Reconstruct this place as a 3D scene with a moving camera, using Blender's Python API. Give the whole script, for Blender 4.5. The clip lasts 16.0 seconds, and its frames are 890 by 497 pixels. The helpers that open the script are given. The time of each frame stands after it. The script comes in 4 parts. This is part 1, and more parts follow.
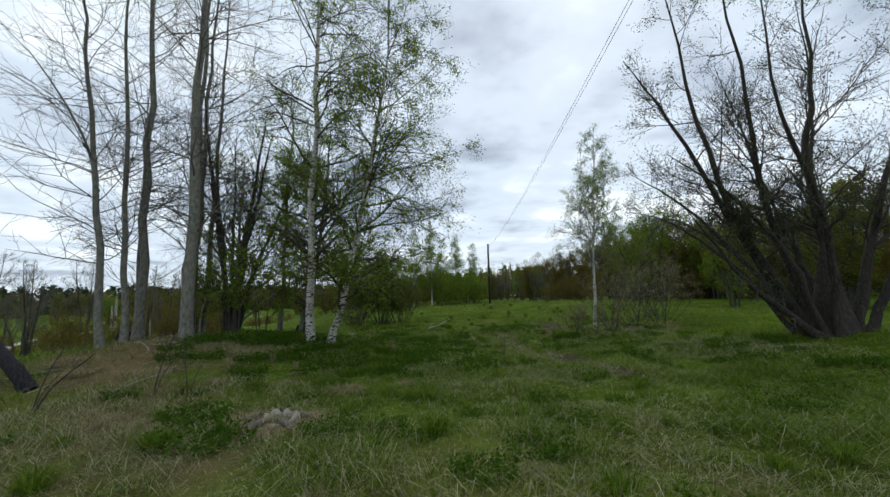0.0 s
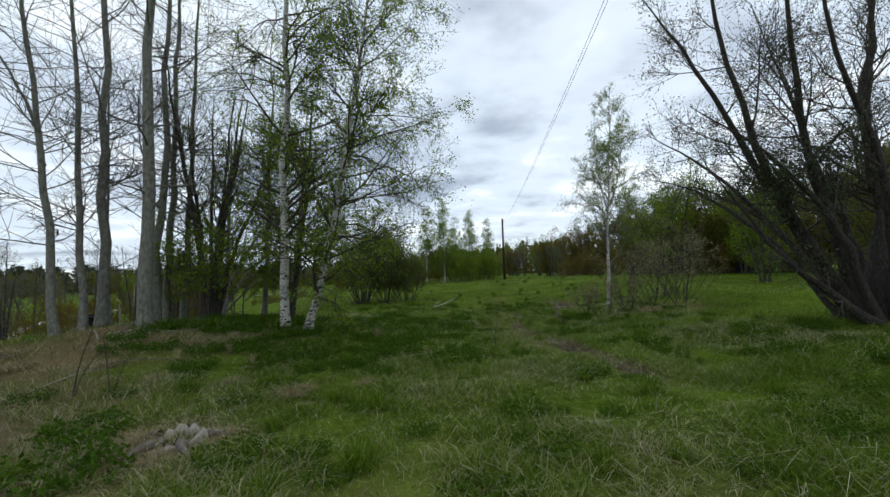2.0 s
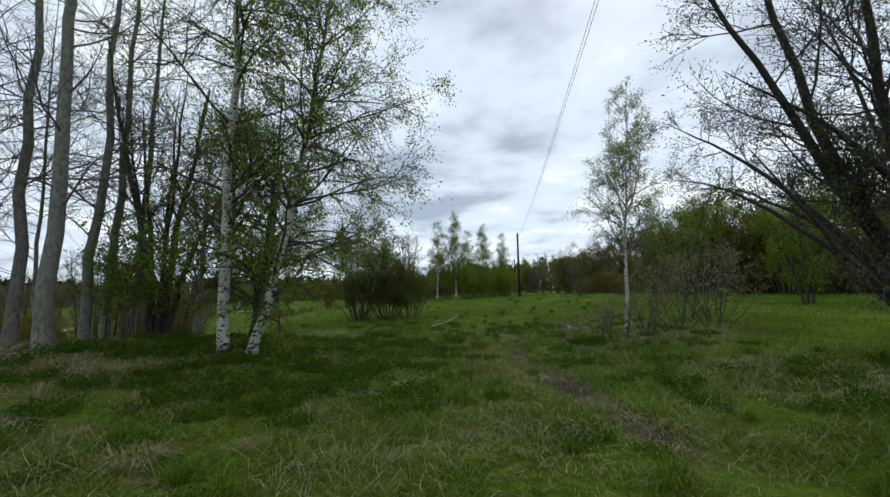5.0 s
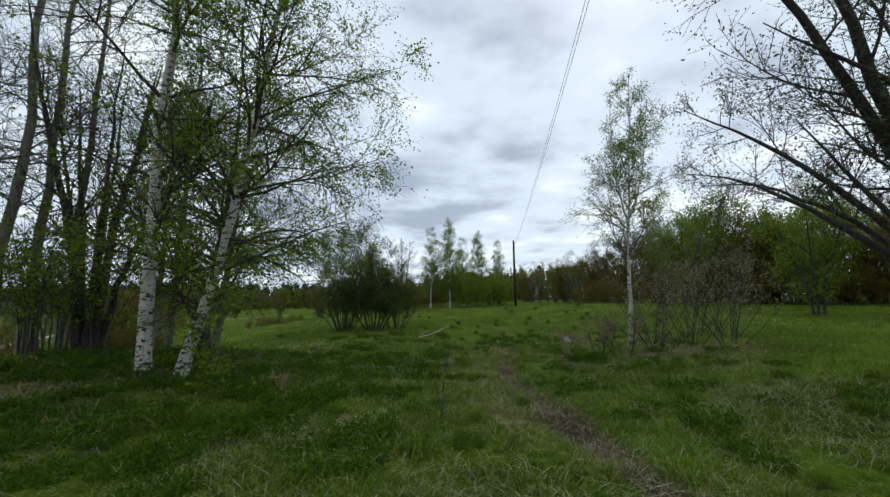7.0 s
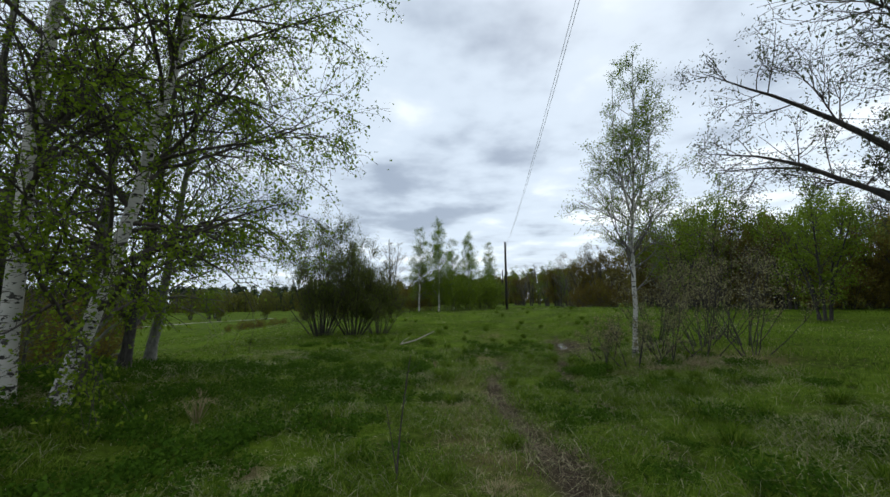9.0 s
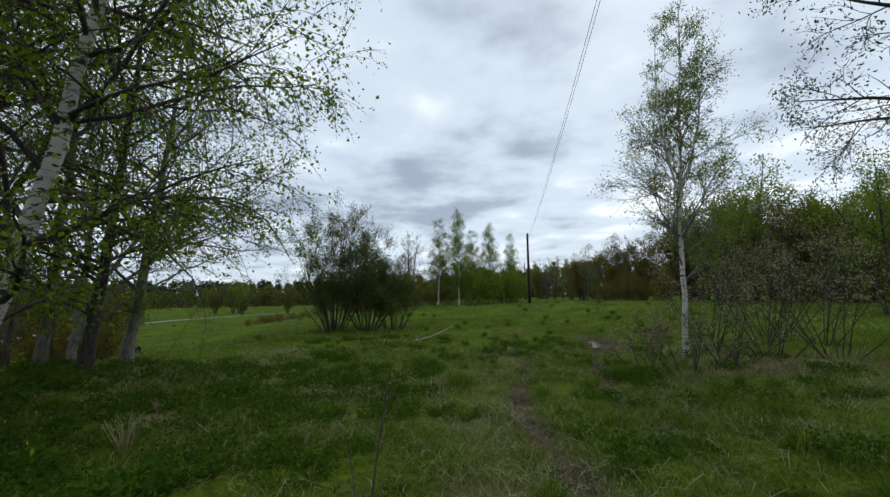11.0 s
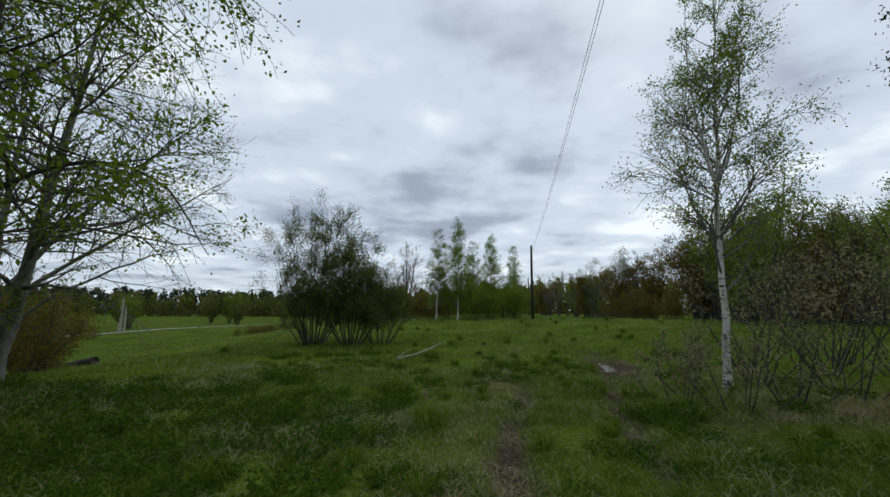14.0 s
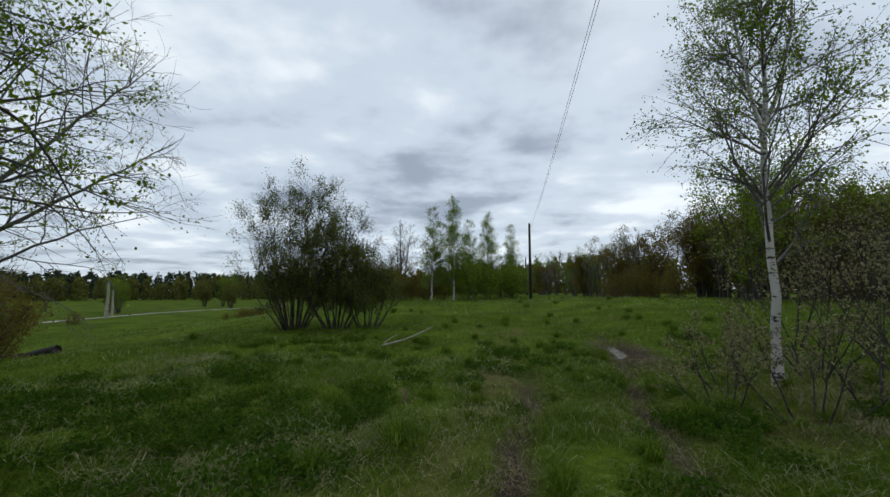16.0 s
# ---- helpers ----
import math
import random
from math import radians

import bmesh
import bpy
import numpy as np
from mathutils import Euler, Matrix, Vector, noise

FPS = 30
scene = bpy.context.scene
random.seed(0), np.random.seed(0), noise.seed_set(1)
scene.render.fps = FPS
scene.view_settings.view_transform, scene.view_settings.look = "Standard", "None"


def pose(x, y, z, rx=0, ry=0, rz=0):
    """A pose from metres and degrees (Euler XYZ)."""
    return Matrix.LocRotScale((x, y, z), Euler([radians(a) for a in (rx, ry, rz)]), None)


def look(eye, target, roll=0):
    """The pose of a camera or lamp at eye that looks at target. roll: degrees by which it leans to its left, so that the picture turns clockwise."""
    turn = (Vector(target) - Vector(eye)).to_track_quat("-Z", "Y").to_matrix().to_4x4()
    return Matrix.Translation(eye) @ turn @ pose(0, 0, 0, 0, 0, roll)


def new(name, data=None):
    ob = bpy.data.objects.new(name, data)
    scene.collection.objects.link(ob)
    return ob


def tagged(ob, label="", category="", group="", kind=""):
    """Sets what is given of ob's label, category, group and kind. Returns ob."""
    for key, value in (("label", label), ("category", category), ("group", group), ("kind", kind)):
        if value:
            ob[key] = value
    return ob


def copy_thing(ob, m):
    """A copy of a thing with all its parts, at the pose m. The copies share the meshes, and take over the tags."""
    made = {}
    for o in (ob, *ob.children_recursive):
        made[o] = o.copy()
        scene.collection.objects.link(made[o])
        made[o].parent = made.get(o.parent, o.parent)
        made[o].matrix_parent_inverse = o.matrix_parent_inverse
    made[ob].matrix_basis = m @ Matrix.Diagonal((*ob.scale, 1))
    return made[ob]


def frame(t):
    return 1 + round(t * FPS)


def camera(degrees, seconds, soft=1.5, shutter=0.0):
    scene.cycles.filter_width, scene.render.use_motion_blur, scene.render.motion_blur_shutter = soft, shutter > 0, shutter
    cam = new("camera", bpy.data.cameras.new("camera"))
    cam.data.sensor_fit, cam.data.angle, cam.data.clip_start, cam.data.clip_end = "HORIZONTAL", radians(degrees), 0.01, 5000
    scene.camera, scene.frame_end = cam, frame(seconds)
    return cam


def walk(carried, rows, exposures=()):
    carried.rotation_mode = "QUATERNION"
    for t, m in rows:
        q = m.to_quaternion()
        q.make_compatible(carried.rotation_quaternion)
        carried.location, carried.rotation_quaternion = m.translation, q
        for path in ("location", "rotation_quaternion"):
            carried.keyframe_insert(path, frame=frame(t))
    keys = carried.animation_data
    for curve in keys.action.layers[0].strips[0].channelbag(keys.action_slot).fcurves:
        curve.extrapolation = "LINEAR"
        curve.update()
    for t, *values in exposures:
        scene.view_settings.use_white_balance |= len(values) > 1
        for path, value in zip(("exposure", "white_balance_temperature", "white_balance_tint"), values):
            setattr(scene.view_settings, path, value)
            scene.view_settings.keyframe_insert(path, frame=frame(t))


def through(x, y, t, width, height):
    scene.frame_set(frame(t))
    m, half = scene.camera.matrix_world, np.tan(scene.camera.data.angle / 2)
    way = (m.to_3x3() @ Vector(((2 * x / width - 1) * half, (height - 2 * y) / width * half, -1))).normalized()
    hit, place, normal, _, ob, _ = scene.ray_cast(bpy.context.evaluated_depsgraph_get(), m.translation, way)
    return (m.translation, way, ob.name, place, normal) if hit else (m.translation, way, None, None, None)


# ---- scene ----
cam = camera(95.4, 16.0)
ROWS = [
    (0.0, 0.026, -0.035, 1.489, 0.54, 6.92, 1.44),
    (0.5, 0.205, 0.326, 1.452, -0.79, 5.59, 0.88),
    (1.0, 0.332, 0.598, 1.559, 0.09, 5.72, 1.48),
    (1.5, 0.562, 0.924, 1.53, 1.97, 4.15, 2.74),
    (2.0, 0.783, 1.186, 1.588, 3.27, 3.57, 1.91),
    (2.5, 0.931, 1.623, 1.537, 3.07, 5.15, -0.05),
    (3.0, 1.202, 1.953, 1.496, 2.58, 5.55, 0.15),
    (3.5, 1.434, 2.202, 1.524, 4.33, 5.77, 0.4),
    (6.0, 1.691, 3.801, 1.537, 6.15, 6.03, 1.22),
    (6.5, 1.791, 4.174, 1.514, 5.71, 6.66, 1.0),
    (7.0, 1.9, 4.535, 1.537, 5.64, 7.09, 0.81),
    (7.5, 1.9, 4.975, 1.54, 5.21, 8.77, 1.99),
    (8.0, 1.965, 5.349, 1.542, 3.28, 7.98, 1.43),
    (8.5, 2.087, 5.792, 1.562, 3.92, 8.1, 0.85),
    (9.0, 2.041, 6.16, 1.537, 4.47, 7.5, 0.59),
    (9.5, 2.051, 6.52, 1.556, 3.77, 6.26, 0.36),
    (10.0, 2.048, 6.96, 1.549, 5.4, 5.47, 0.72),
    (12.5, 2.06, 8.503, 1.389, 8.35, 8.94, 0.24),
    (13.0, 2.137, 8.874, 1.383, 7.96, 7.85, -0.91),
    (13.5, 2.248, 9.25, 1.427, 9.15, 7.88, -0.64),
    (14.0, 2.28, 9.706, 1.386, 7.92, 8.72, -0.53),
    (14.5, 2.32, 10.101, 1.381, 6.32, 7.82, 0.19),
    (15.0, 2.39, 10.511, 1.378, 7.29, 6.55, -0.7),
    (15.5, 2.319, 10.928, 1.351, 8.55, 6.67, 0.1),
    (16.0, 2.266, 11.319, 1.383, 7.58, 6.04, 0.09),
]
walk(cam, [(t, pose(x, y, z, 90 + pitch, roll, yaw)) for t, x, y, z, yaw, pitch, roll in ROWS],
     [(0, 0.16), (2.5, 0.22), (7, 0.14), (10, 0.1), (12.5, -0.05), (16, -0.13)])

# ---------------------------------------------------------------- sky and sun
world = bpy.data.worlds.new("overcast_sky")
scene.world = world
world.use_nodes = True
wn, wl = world.node_tree.nodes, world.node_tree.links
wn.clear()
w_out = wn.new("ShaderNodeOutputWorld")
w_bg = wn.new("ShaderNodeBackground")
w_sky = wn.new("ShaderNodeTexSky")
w_sky.sky_type, w_sky.sun_disc = "NISHITA", False
w_sky.sun_elevation, w_sky.sun_rotation = radians(44), radians(20)
w_co = wn.new("ShaderNodeTexCoord")
w_sep = wn.new("ShaderNodeSeparateXYZ")
wl.new(w_co.outputs["Generated"], w_sep.inputs[0])


def w_math(op, a, b=0.0):
    n = wn.new("ShaderNodeMath")
    n.operation = op
    for i, v in enumerate((a, b)):
        if isinstance(v, (int, float)):
            n.inputs[i].default_value = v
        else:
            wl.new(v, n.inputs[i])
    return n.outputs[0]


# the cloud sheet: the view direction carried onto a flat layer overhead
w_up = w_math("ADD", w_math("MAXIMUM", w_sep.outputs[2], 0.0), 0.11)
w_vec = wn.new("ShaderNodeCombineXYZ")
wl.new(w_math("DIVIDE", w_sep.outputs[0], w_up), w_vec.inputs[0])
wl.new(w_math("DIVIDE", w_sep.outputs[1], w_up), w_vec.inputs[1])


def w_noise(scale, detail, rough, offset):
    m = wn.new("ShaderNodeMapping")
    m.inputs["Location"].default_value = offset
    wl.new(w_vec.outputs[0], m.inputs[0])
    n = wn.new("ShaderNodeTexNoise")
    n.inputs["Scale"].default_value, n.inputs["Detail"].default_value, n.inputs["Roughness"].default_value = scale, detail, rough
    wl.new(m.outputs[0], n.inputs["Vector"])
    return n.outputs["Fac"]


w_cloud = w_math("ADD", w_math("MULTIPLY", w_noise(0.45, 2, 0.5, (3.1, 0.4, 0)), 0.52), w_math("MULTIPLY", w_noise(2.0, 5, 0.5, (0.7, 5.2, 2)), 0.48))
w_ramp = wn.new("ShaderNodeValToRGB")
wl.new(w_cloud, w_ramp.inputs[0])
w_ramp.color_ramp.interpolation = "EASE"
w_ramp.color_ramp.elements[0].position, w_ramp.color_ramp.elements[0].color = 0.36, (0.31, 0.37, 0.46, 1)
w_ramp.color_ramp.elements[1].position, w_ramp.color_ramp.elements[1].color = 0.63, (0.89, 0.955, 1.0, 1)
w_mid = w_ramp.color_ramp.elements.new(0.5)
w_mid.color = (0.59, 0.68, 0.78, 1)
w_scale = wn.new("ShaderNodeVectorMath")
w_scale.operation = "SCALE"
w_scale.inputs["Scale"].default_value = 0.1
wl.new(w_sky.outputs[0], w_scale.inputs[0])
w_mix = wn.new("ShaderNodeMix")
w_mix.data_type = "RGBA"
w_mix.inputs["Factor"].default_value = 0.92
wl.new(w_scale.outputs[0], w_mix.inputs["A"])
wl.new(w_ramp.outputs[0], w_mix.inputs["B"])
wl.new(w_mix.outputs["Result"], w_bg.inputs["Color"])
w_bg.inputs["Strength"].default_value = 1.15
wl.new(w_bg.outputs[0], w_out.inputs[0])

sun = new("sun", bpy.data.lights.new("sun", "SUN"))
sun.data.energy, sun.data.angle, sun.data.color = 0.7, radians(16), (1.0, 0.96, 0.9)
sun.matrix_world = look((10, 30, 40), (0, 0, 0))


# ---------------------------------------------------------------- materials
def material(name, rough=0.8):
    m = bpy.data.materials.new(name)
    m.use_nodes = True
    nt = m.node_tree
    b = nt.nodes["Principled BSDF"]
    b.inputs["Roughness"].default_value = rough
    b.inputs["Specular IOR Level"].default_value = 0.25
    return m, nt, b


def noise_fac(nt, scale, detail=4, stretch=(1, 1, 1), rough=0.55, coord="Object"):
    co = nt.nodes.new("ShaderNodeTexCoord")
    mp = nt.nodes.new("ShaderNodeMapping")
    mp.inputs["Scale"].default_value = stretch
    nt.links.new(co.outputs[coord], mp.inputs[0])
    n = nt.nodes.new("ShaderNodeTexNoise")
    n.inputs["Scale"].default_value, n.inputs["Detail"].default_value, n.inputs["Roughness"].default_value = scale, detail, rough
    nt.links.new(mp.outputs[0], n.inputs["Vector"])
    return n.outputs["Fac"]


def ramp(nt, fac, stops):
    r = nt.nodes.new("ShaderNodeValToRGB")
    els = r.color_ramp.elements
    while len(els) < len(stops):
        els.new(0.5)
    for e, (p, c) in zip(els, stops):
        e.position, e.color = p, (*c, 1)
    nt.links.new(fac, r.inputs[0])
    return r.outputs[0]


def mixed(nt, fac, a, b, blend="MIX"):
    n = nt.nodes.new("ShaderNodeMix")
    n.data_type, n.blend_type = "RGBA", blend
    for key, v in (("Factor", fac), ("A", a), ("B", b)):
        if isinstance(v, (int, float)):
            n.inputs[key].default_value = v
        elif isinstance(v, tuple):
            n.inputs[key].default_value = (*v, 1)
        else:
            nt.links.new(v, n.inputs[key])
    return n.outputs["Result"]


def bump(nt, b, fac, strength, dist=0.02):
    n = nt.nodes.new("ShaderNodeBump")
    n.inputs["Strength"].default_value, n.inputs["Distance"].default_value = strength, dist
    nt.links.new(fac, n.inputs["Height"])
    nt.links.new(n.outputs[0], b.inputs["Normal"])


def bark(name, dark, mid, light, scale=9.0, stretch=(1, 1, 0.22), strength=0.7):
    """Furrowed bark with lichen and damp patches."""
    m, nt, b = material(name, 0.9)
    fine = noise_fac(nt, scale * 3, 5, stretch)
    broad = noise_fac(nt, 2.2, 3)
    c = ramp(nt, fine, [(0.32, dark), (0.5, mid), (0.7, light)])
    c = mixed(nt, ramp(nt, broad, [(0.42, (0, 0, 0)), (0.62, (1, 1, 1))]), c, mixed(nt, 0.55, c, mid), "MIX")
    nt.links.new(c, b.inputs["Base Color"])
    bump(nt, b, fine, strength)
    return m


def birch_bark(name, white=(0.60, 0.58, 0.53), patch=0.60):
    """White peeling bark with dark lenticels, black diamond patches and a black, cracked foot."""
    m, nt, b = material(name, 0.7)
    lines = noise_fac(nt, 3.0, 4, (1.3, 1.3, 9.0))
    spots = noise_fac(nt, 9.5, 5, (1.0, 1.0, 1.9))
    cracks = noise_fac(nt, 13.0, 5, (1, 1, 0.3))
    tone = noise_fac(nt, 1.4, 3)
    base = ramp(nt, tone, [(0.35, tuple(0.72 * v for v in white)), (0.62, white)])
    base = mixed(nt, ramp(nt, lines, [(0.60, (0, 0, 0)), (0.66, (1, 1, 1))]), base, (0.10, 0.085, 0.07))
    co = nt.nodes.new("ShaderNodeTexCoord")
    sp = nt.nodes.new("ShaderNodeSeparateXYZ")
    nt.links.new(co.outputs["Object"], sp.inputs[0])
    mr = nt.nodes.new("ShaderNodeMapRange")
    mr.inputs["From Min"].default_value, mr.inputs["From Max"].default_value = 0.0, 1.1
    mr.inputs["To Min"].default_value, mr.inputs["To Max"].default_value = 0.17, 0.0
    nt.links.new(sp.outputs[2], mr.inputs["Value"])
    mb = nt.nodes.new("ShaderNodeMath")
    mb.operation = "MULTIPLY"
    nt.links.new(cracks, mb.inputs[0])
    nt.links.new(mr.outputs[0], mb.inputs[1])
    ad = nt.nodes.new("ShaderNodeMath")
    ad.operation = "ADD"
    nt.links.new(spots, ad.inputs[0])
    nt.links.new(mb.outputs[0], ad.inputs[1])
    dark = ramp(nt, cracks, [(0.35, (0.012, 0.011, 0.010)), (0.7, (0.075, 0.068, 0.06))])
    base = mixed(nt, ramp(nt, ad.outputs[0], [(patch, (0, 0, 0)), (patch + 0.035, (1, 1, 1))]), base, dark)
    nt.links.new(base, b.inputs["Base Color"])
    bump(nt, b, cracks, 0.5)
    return m


def leafy(name, a, b_col, c, through=0.35, rough=0.55, tint=0.5):
    """Thin leaves or blades: each one its own tone, light shining through."""
    m, nt, b = material(name, rough)
    b.inputs["Specular IOR Level"].default_value = 0.03
    geo = nt.nodes.new("ShaderNodeNewGeometry")
    col = ramp(nt, geo.outputs["Random Per Island"], [(0.0, a), (0.5, b_col), (1.0, c)])
    broad = noise_fac(nt, tint, 2, coord="Object")
    col = mixed(nt, ramp(nt, broad, [(0.35, (0.25, 0.25, 0.25)), (0.65, (0.9, 0.9, 0.9))]), mixed(nt, 0.5, col, a), col)
    nt.links.new(col, b.inputs["Base Color"])
    tr = nt.nodes.new("ShaderNodeBsdfTranslucent")
    nt.links.new(col, tr.inputs["Color"])
    mx = nt.nodes.new("ShaderNodeMixShader")
    mx.inputs[0].default_value = through
    nt.links.new(b.outputs[0], mx.inputs[1])
    nt.links.new(tr.outputs[0], mx.inputs[2])
    nt.links.new(mx.outputs[0], nt.nodes["Material Output"].inputs[0])
    return m


BIRCH_BARK = birch_bark("birch_bark", (0.52, 0.5, 0.45), 0.565)
BIRCH_BARK_FAR = birch_bark("young_birch_bark", (0.52, 0.5, 0.45), 0.585)
ASPEN_BARK = bark("aspen_bark", (0.075, 0.075, 0.062), (0.15, 0.148, 0.124), (0.24, 0.235, 0.2), 6.0, (1, 1, 0.5), 0.5)
WILLOW_BARK = bark("willow_bark", (0.016, 0.014, 0.012), (0.036, 0.031, 0.026), (0.075, 0.066, 0.054))
ALDER_BARK = bark("alder_bark", (0.02, 0.018, 0.016), (0.05, 0.045, 0.04), (0.09, 0.085, 0.075))
TWIG_BARK = bark("twig_bark", (0.03, 0.025, 0.022), (0.06, 0.05, 0.043), (0.10, 0.085, 0.07), 14)
GREY_TWIG = bark("grey_twig_bark", (0.07, 0.065, 0.06), (0.13, 0.12, 0.11), (0.2, 0.19, 0.17), 14)
BIRCH_LEAF = leafy("birch_leaves", (0.10, 0.165, 0.012), (0.16, 0.24, 0.018), (0.24, 0.32, 0.035), 0.55)
FRESH_LEAF = leafy("fresh_leaves", (0.10, 0.16, 0.014), (0.15, 0.215, 0.02), (0.2, 0.27, 0.035))
WILLOW_LEAF = leafy("willow_leaves", (0.05, 0.07, 0.03), (0.08, 0.105, 0.045), (0.13, 0.15, 0.07), 0.25)
BUSH_LEAF = leafy("bush_leaves", (0.075, 0.10, 0.02), (0.125, 0.16, 0.03), (0.18, 0.21, 0.05), 0.45)
SHRUB_LEAF = leafy("shrub_leaves", (0.17, 0.155, 0.07), (0.25, 0.235, 0.115), (0.34, 0.325, 0.18), 0.45)
BROWN_LEAF = leafy("brown_budding_leaves", (0.11, 0.075, 0.018), (0.155, 0.12, 0.025), (0.16, 0.17, 0.03), 0.55)
FAR_LEAF = leafy("far_leaves", (0.09, 0.10, 0.022), (0.14, 0.145, 0.03), (0.19, 0.19, 0.05), 0.55)
PINE_LEAF = leafy("pine_needles", (0.025, 0.04, 0.02), (0.035, 0.055, 0.028), (0.05, 0.075, 0.035), 0.1)
GRASS = leafy("grass_blades", (0.04, 0.085, 0.005), (0.105, 0.185, 0.012), (0.24, 0.30, 0.05), 0.45, 0.6, 0.4)
HERB = leafy("herb_leaves", (0.03, 0.07, 0.006), (0.05, 0.11, 0.009), (0.085, 0.155, 0.014), 0.35, 0.6)
STRAW = leafy("dead_grass", (0.18, 0.14, 0.07), (0.29, 0.245, 0.14), (0.42, 0.37, 0.23), 0.2, 0.7, 0.4)
DRY = leafy("dry_blades", (0.17, 0.17, 0.085), (0.29, 0.285, 0.16), (0.45, 0.43, 0.27), 0.25, 0.7, 0.5)
LITTER = leafy("grass_litter", (0.08, 0.065, 0.04), (0.18, 0.145, 0.095), (0.34, 0.285, 0.195), 0.1, 0.8, 0.6)
DEAD_WOOD = bark("dead_wood", (0.14, 0.12, 0.095), (0.27, 0.245, 0.2), (0.40, 0.37, 0.31), 8, (1, 1, 0.1))
POLE_WOOD = bark("pole_wood", (0.012, 0.011, 0.010), (0.028, 0.025, 0.022), (0.05, 0.045, 0.04), 8, (1, 1, 0.08))
# also blackens the hollow of the grass heap, where only shade lies
CHAR_OR_HOLLOW = bark("charred_wood_or_hollow", (0.006, 0.006, 0.007), (0.014, 0.014, 0.016), (0.035, 0.035, 0.037), 10)
ROTTEN = bark("rotten_wood", (0.05, 0.042, 0.034), (0.12, 0.105, 0.085), (0.24, 0.215, 0.175), 9, (1, 1, 0.15))

WIRE, _nt, _b = material("wire_metal", 0.45)
_b.inputs["Base Color"].default_value, _b.inputs["Metallic"].default_value = (0.5, 0.5, 0.5, 1), 0.5
GLASSY, _nt, _b = material("insulator_porcelain", 0.2)
nt_fac = noise_fac(_nt, 20)
_nt.links.new(ramp(_nt, nt_fac, [(0.3, (0.55, 0.54, 0.5)), (0.7, (0.75, 0.74, 0.7))]), _b.inputs["Base Color"])
WATER, _nt, _b = material("puddle_water", 0.04)
_b.inputs["Base Color"].default_value = (0.09, 0.08, 0.065, 1)
_b.inputs["Specular IOR Level"].default_value = 0.5
bump(_nt, _b, noise_fac(_nt, 7.0, 2), 0.5)
ROAD, _nt, _b = material("road_gravel", 0.9)
_f = noise_fac(_nt, 1.2, 6)
_nt.links.new(ramp(_nt, _f, [(0.3, (0.22, 0.205, 0.18)), (0.7, (0.40, 0.385, 0.35))]), _b.inputs["Base Color"])
bump(_nt, _b, noise_fac(_nt, 30, 3), 0.4)

# ground: turf, thatch and soil; "bare" and "straw" say where the soil and the old grass lie
GROUND, _nt, _b = material("meadow_ground", 1.0)
_b.inputs["Specular IOR Level"].default_value = 0.02
_fine = noise_fac(_nt, 9.0, 6)
_grain = noise_fac(_nt, 60.0, 4)
_broad = noise_fac(_nt, 0.35, 4)
_turf = ramp(_nt, _fine, [(0.3, (0.012, 0.02, 0.003)), (0.5, (0.04, 0.066, 0.006)), (0.68, (0.09, 0.125, 0.017))])
_turf = mixed(_nt, ramp(_nt, _broad, [(0.4, (0, 0, 0)), (0.65, (0.6, 0.6, 0.6))]), _turf, (0.095, 0.15, 0.012))
_thatch = ramp(_nt, _grain, [(0.3, (0.06, 0.046, 0.02)), (0.7, (0.20, 0.155, 0.08))])
_soil = ramp(_nt, _grain, [(0.3, (0.024, 0.019, 0.013)), (0.55, (0.055, 0.043, 0.03)), (0.75, (0.11, 0.088, 0.062))])
_at = _nt.nodes.new("ShaderNodeAttribute")
_at.attribute_name = "straw"
_c = mixed(_nt, _at.outputs["Fac"], _turf, _thatch)
_at = _nt.nodes.new("ShaderNodeAttribute")
_at.attribute_name = "bare"
_c = mixed(_nt, _at.outputs["Fac"], _c, _soil)
_nt.links.new(_c, _b.inputs["Base Color"])
bump(_nt, _b, _grain, 0.7, 0.03)


# ---------------------------------------------------------------- mesh helpers
def part(name, verts, faces, mat, parent=None, label="", smooth=True):
    """One mesh object from arrays of corners and of faces (all faces of one width)."""
    verts, faces = np.asarray(verts, dtype=np.float32), np.asarray(faces, dtype=np.int32)
    me = bpy.data.meshes.new(name)
    me.vertices.add(len(verts))
    me.vertices.foreach_set("co", verts.ravel())
    n, w = faces.shape
    me.loops.add(n * w)
    me.loops.foreach_set("vertex_index", faces.ravel())
    me.polygons.add(n)
    me.polygons.foreach_set("loop_start", np.arange(0, n * w, w, dtype=np.int32))
    me.update(calc_edges=True)
    if smooth:
        me.shade_smooth()
    me.materials.append(mat)
    ob = new(name, me)
    ob.parent = parent
    return tagged(ob, label=label)


def joined(pieces):
    """Several (verts, faces) as one."""
    v, f, k = [], [], 0
    for pv, pf in pieces:
        v.append(pv)
        f.append(pf + k)
        k += len(pv)
    return np.concatenate(v), np.concatenate(f)


def unit(a):
    return a / np.maximum(np.linalg.norm(a, axis=-1, keepdims=True), 1e-9)


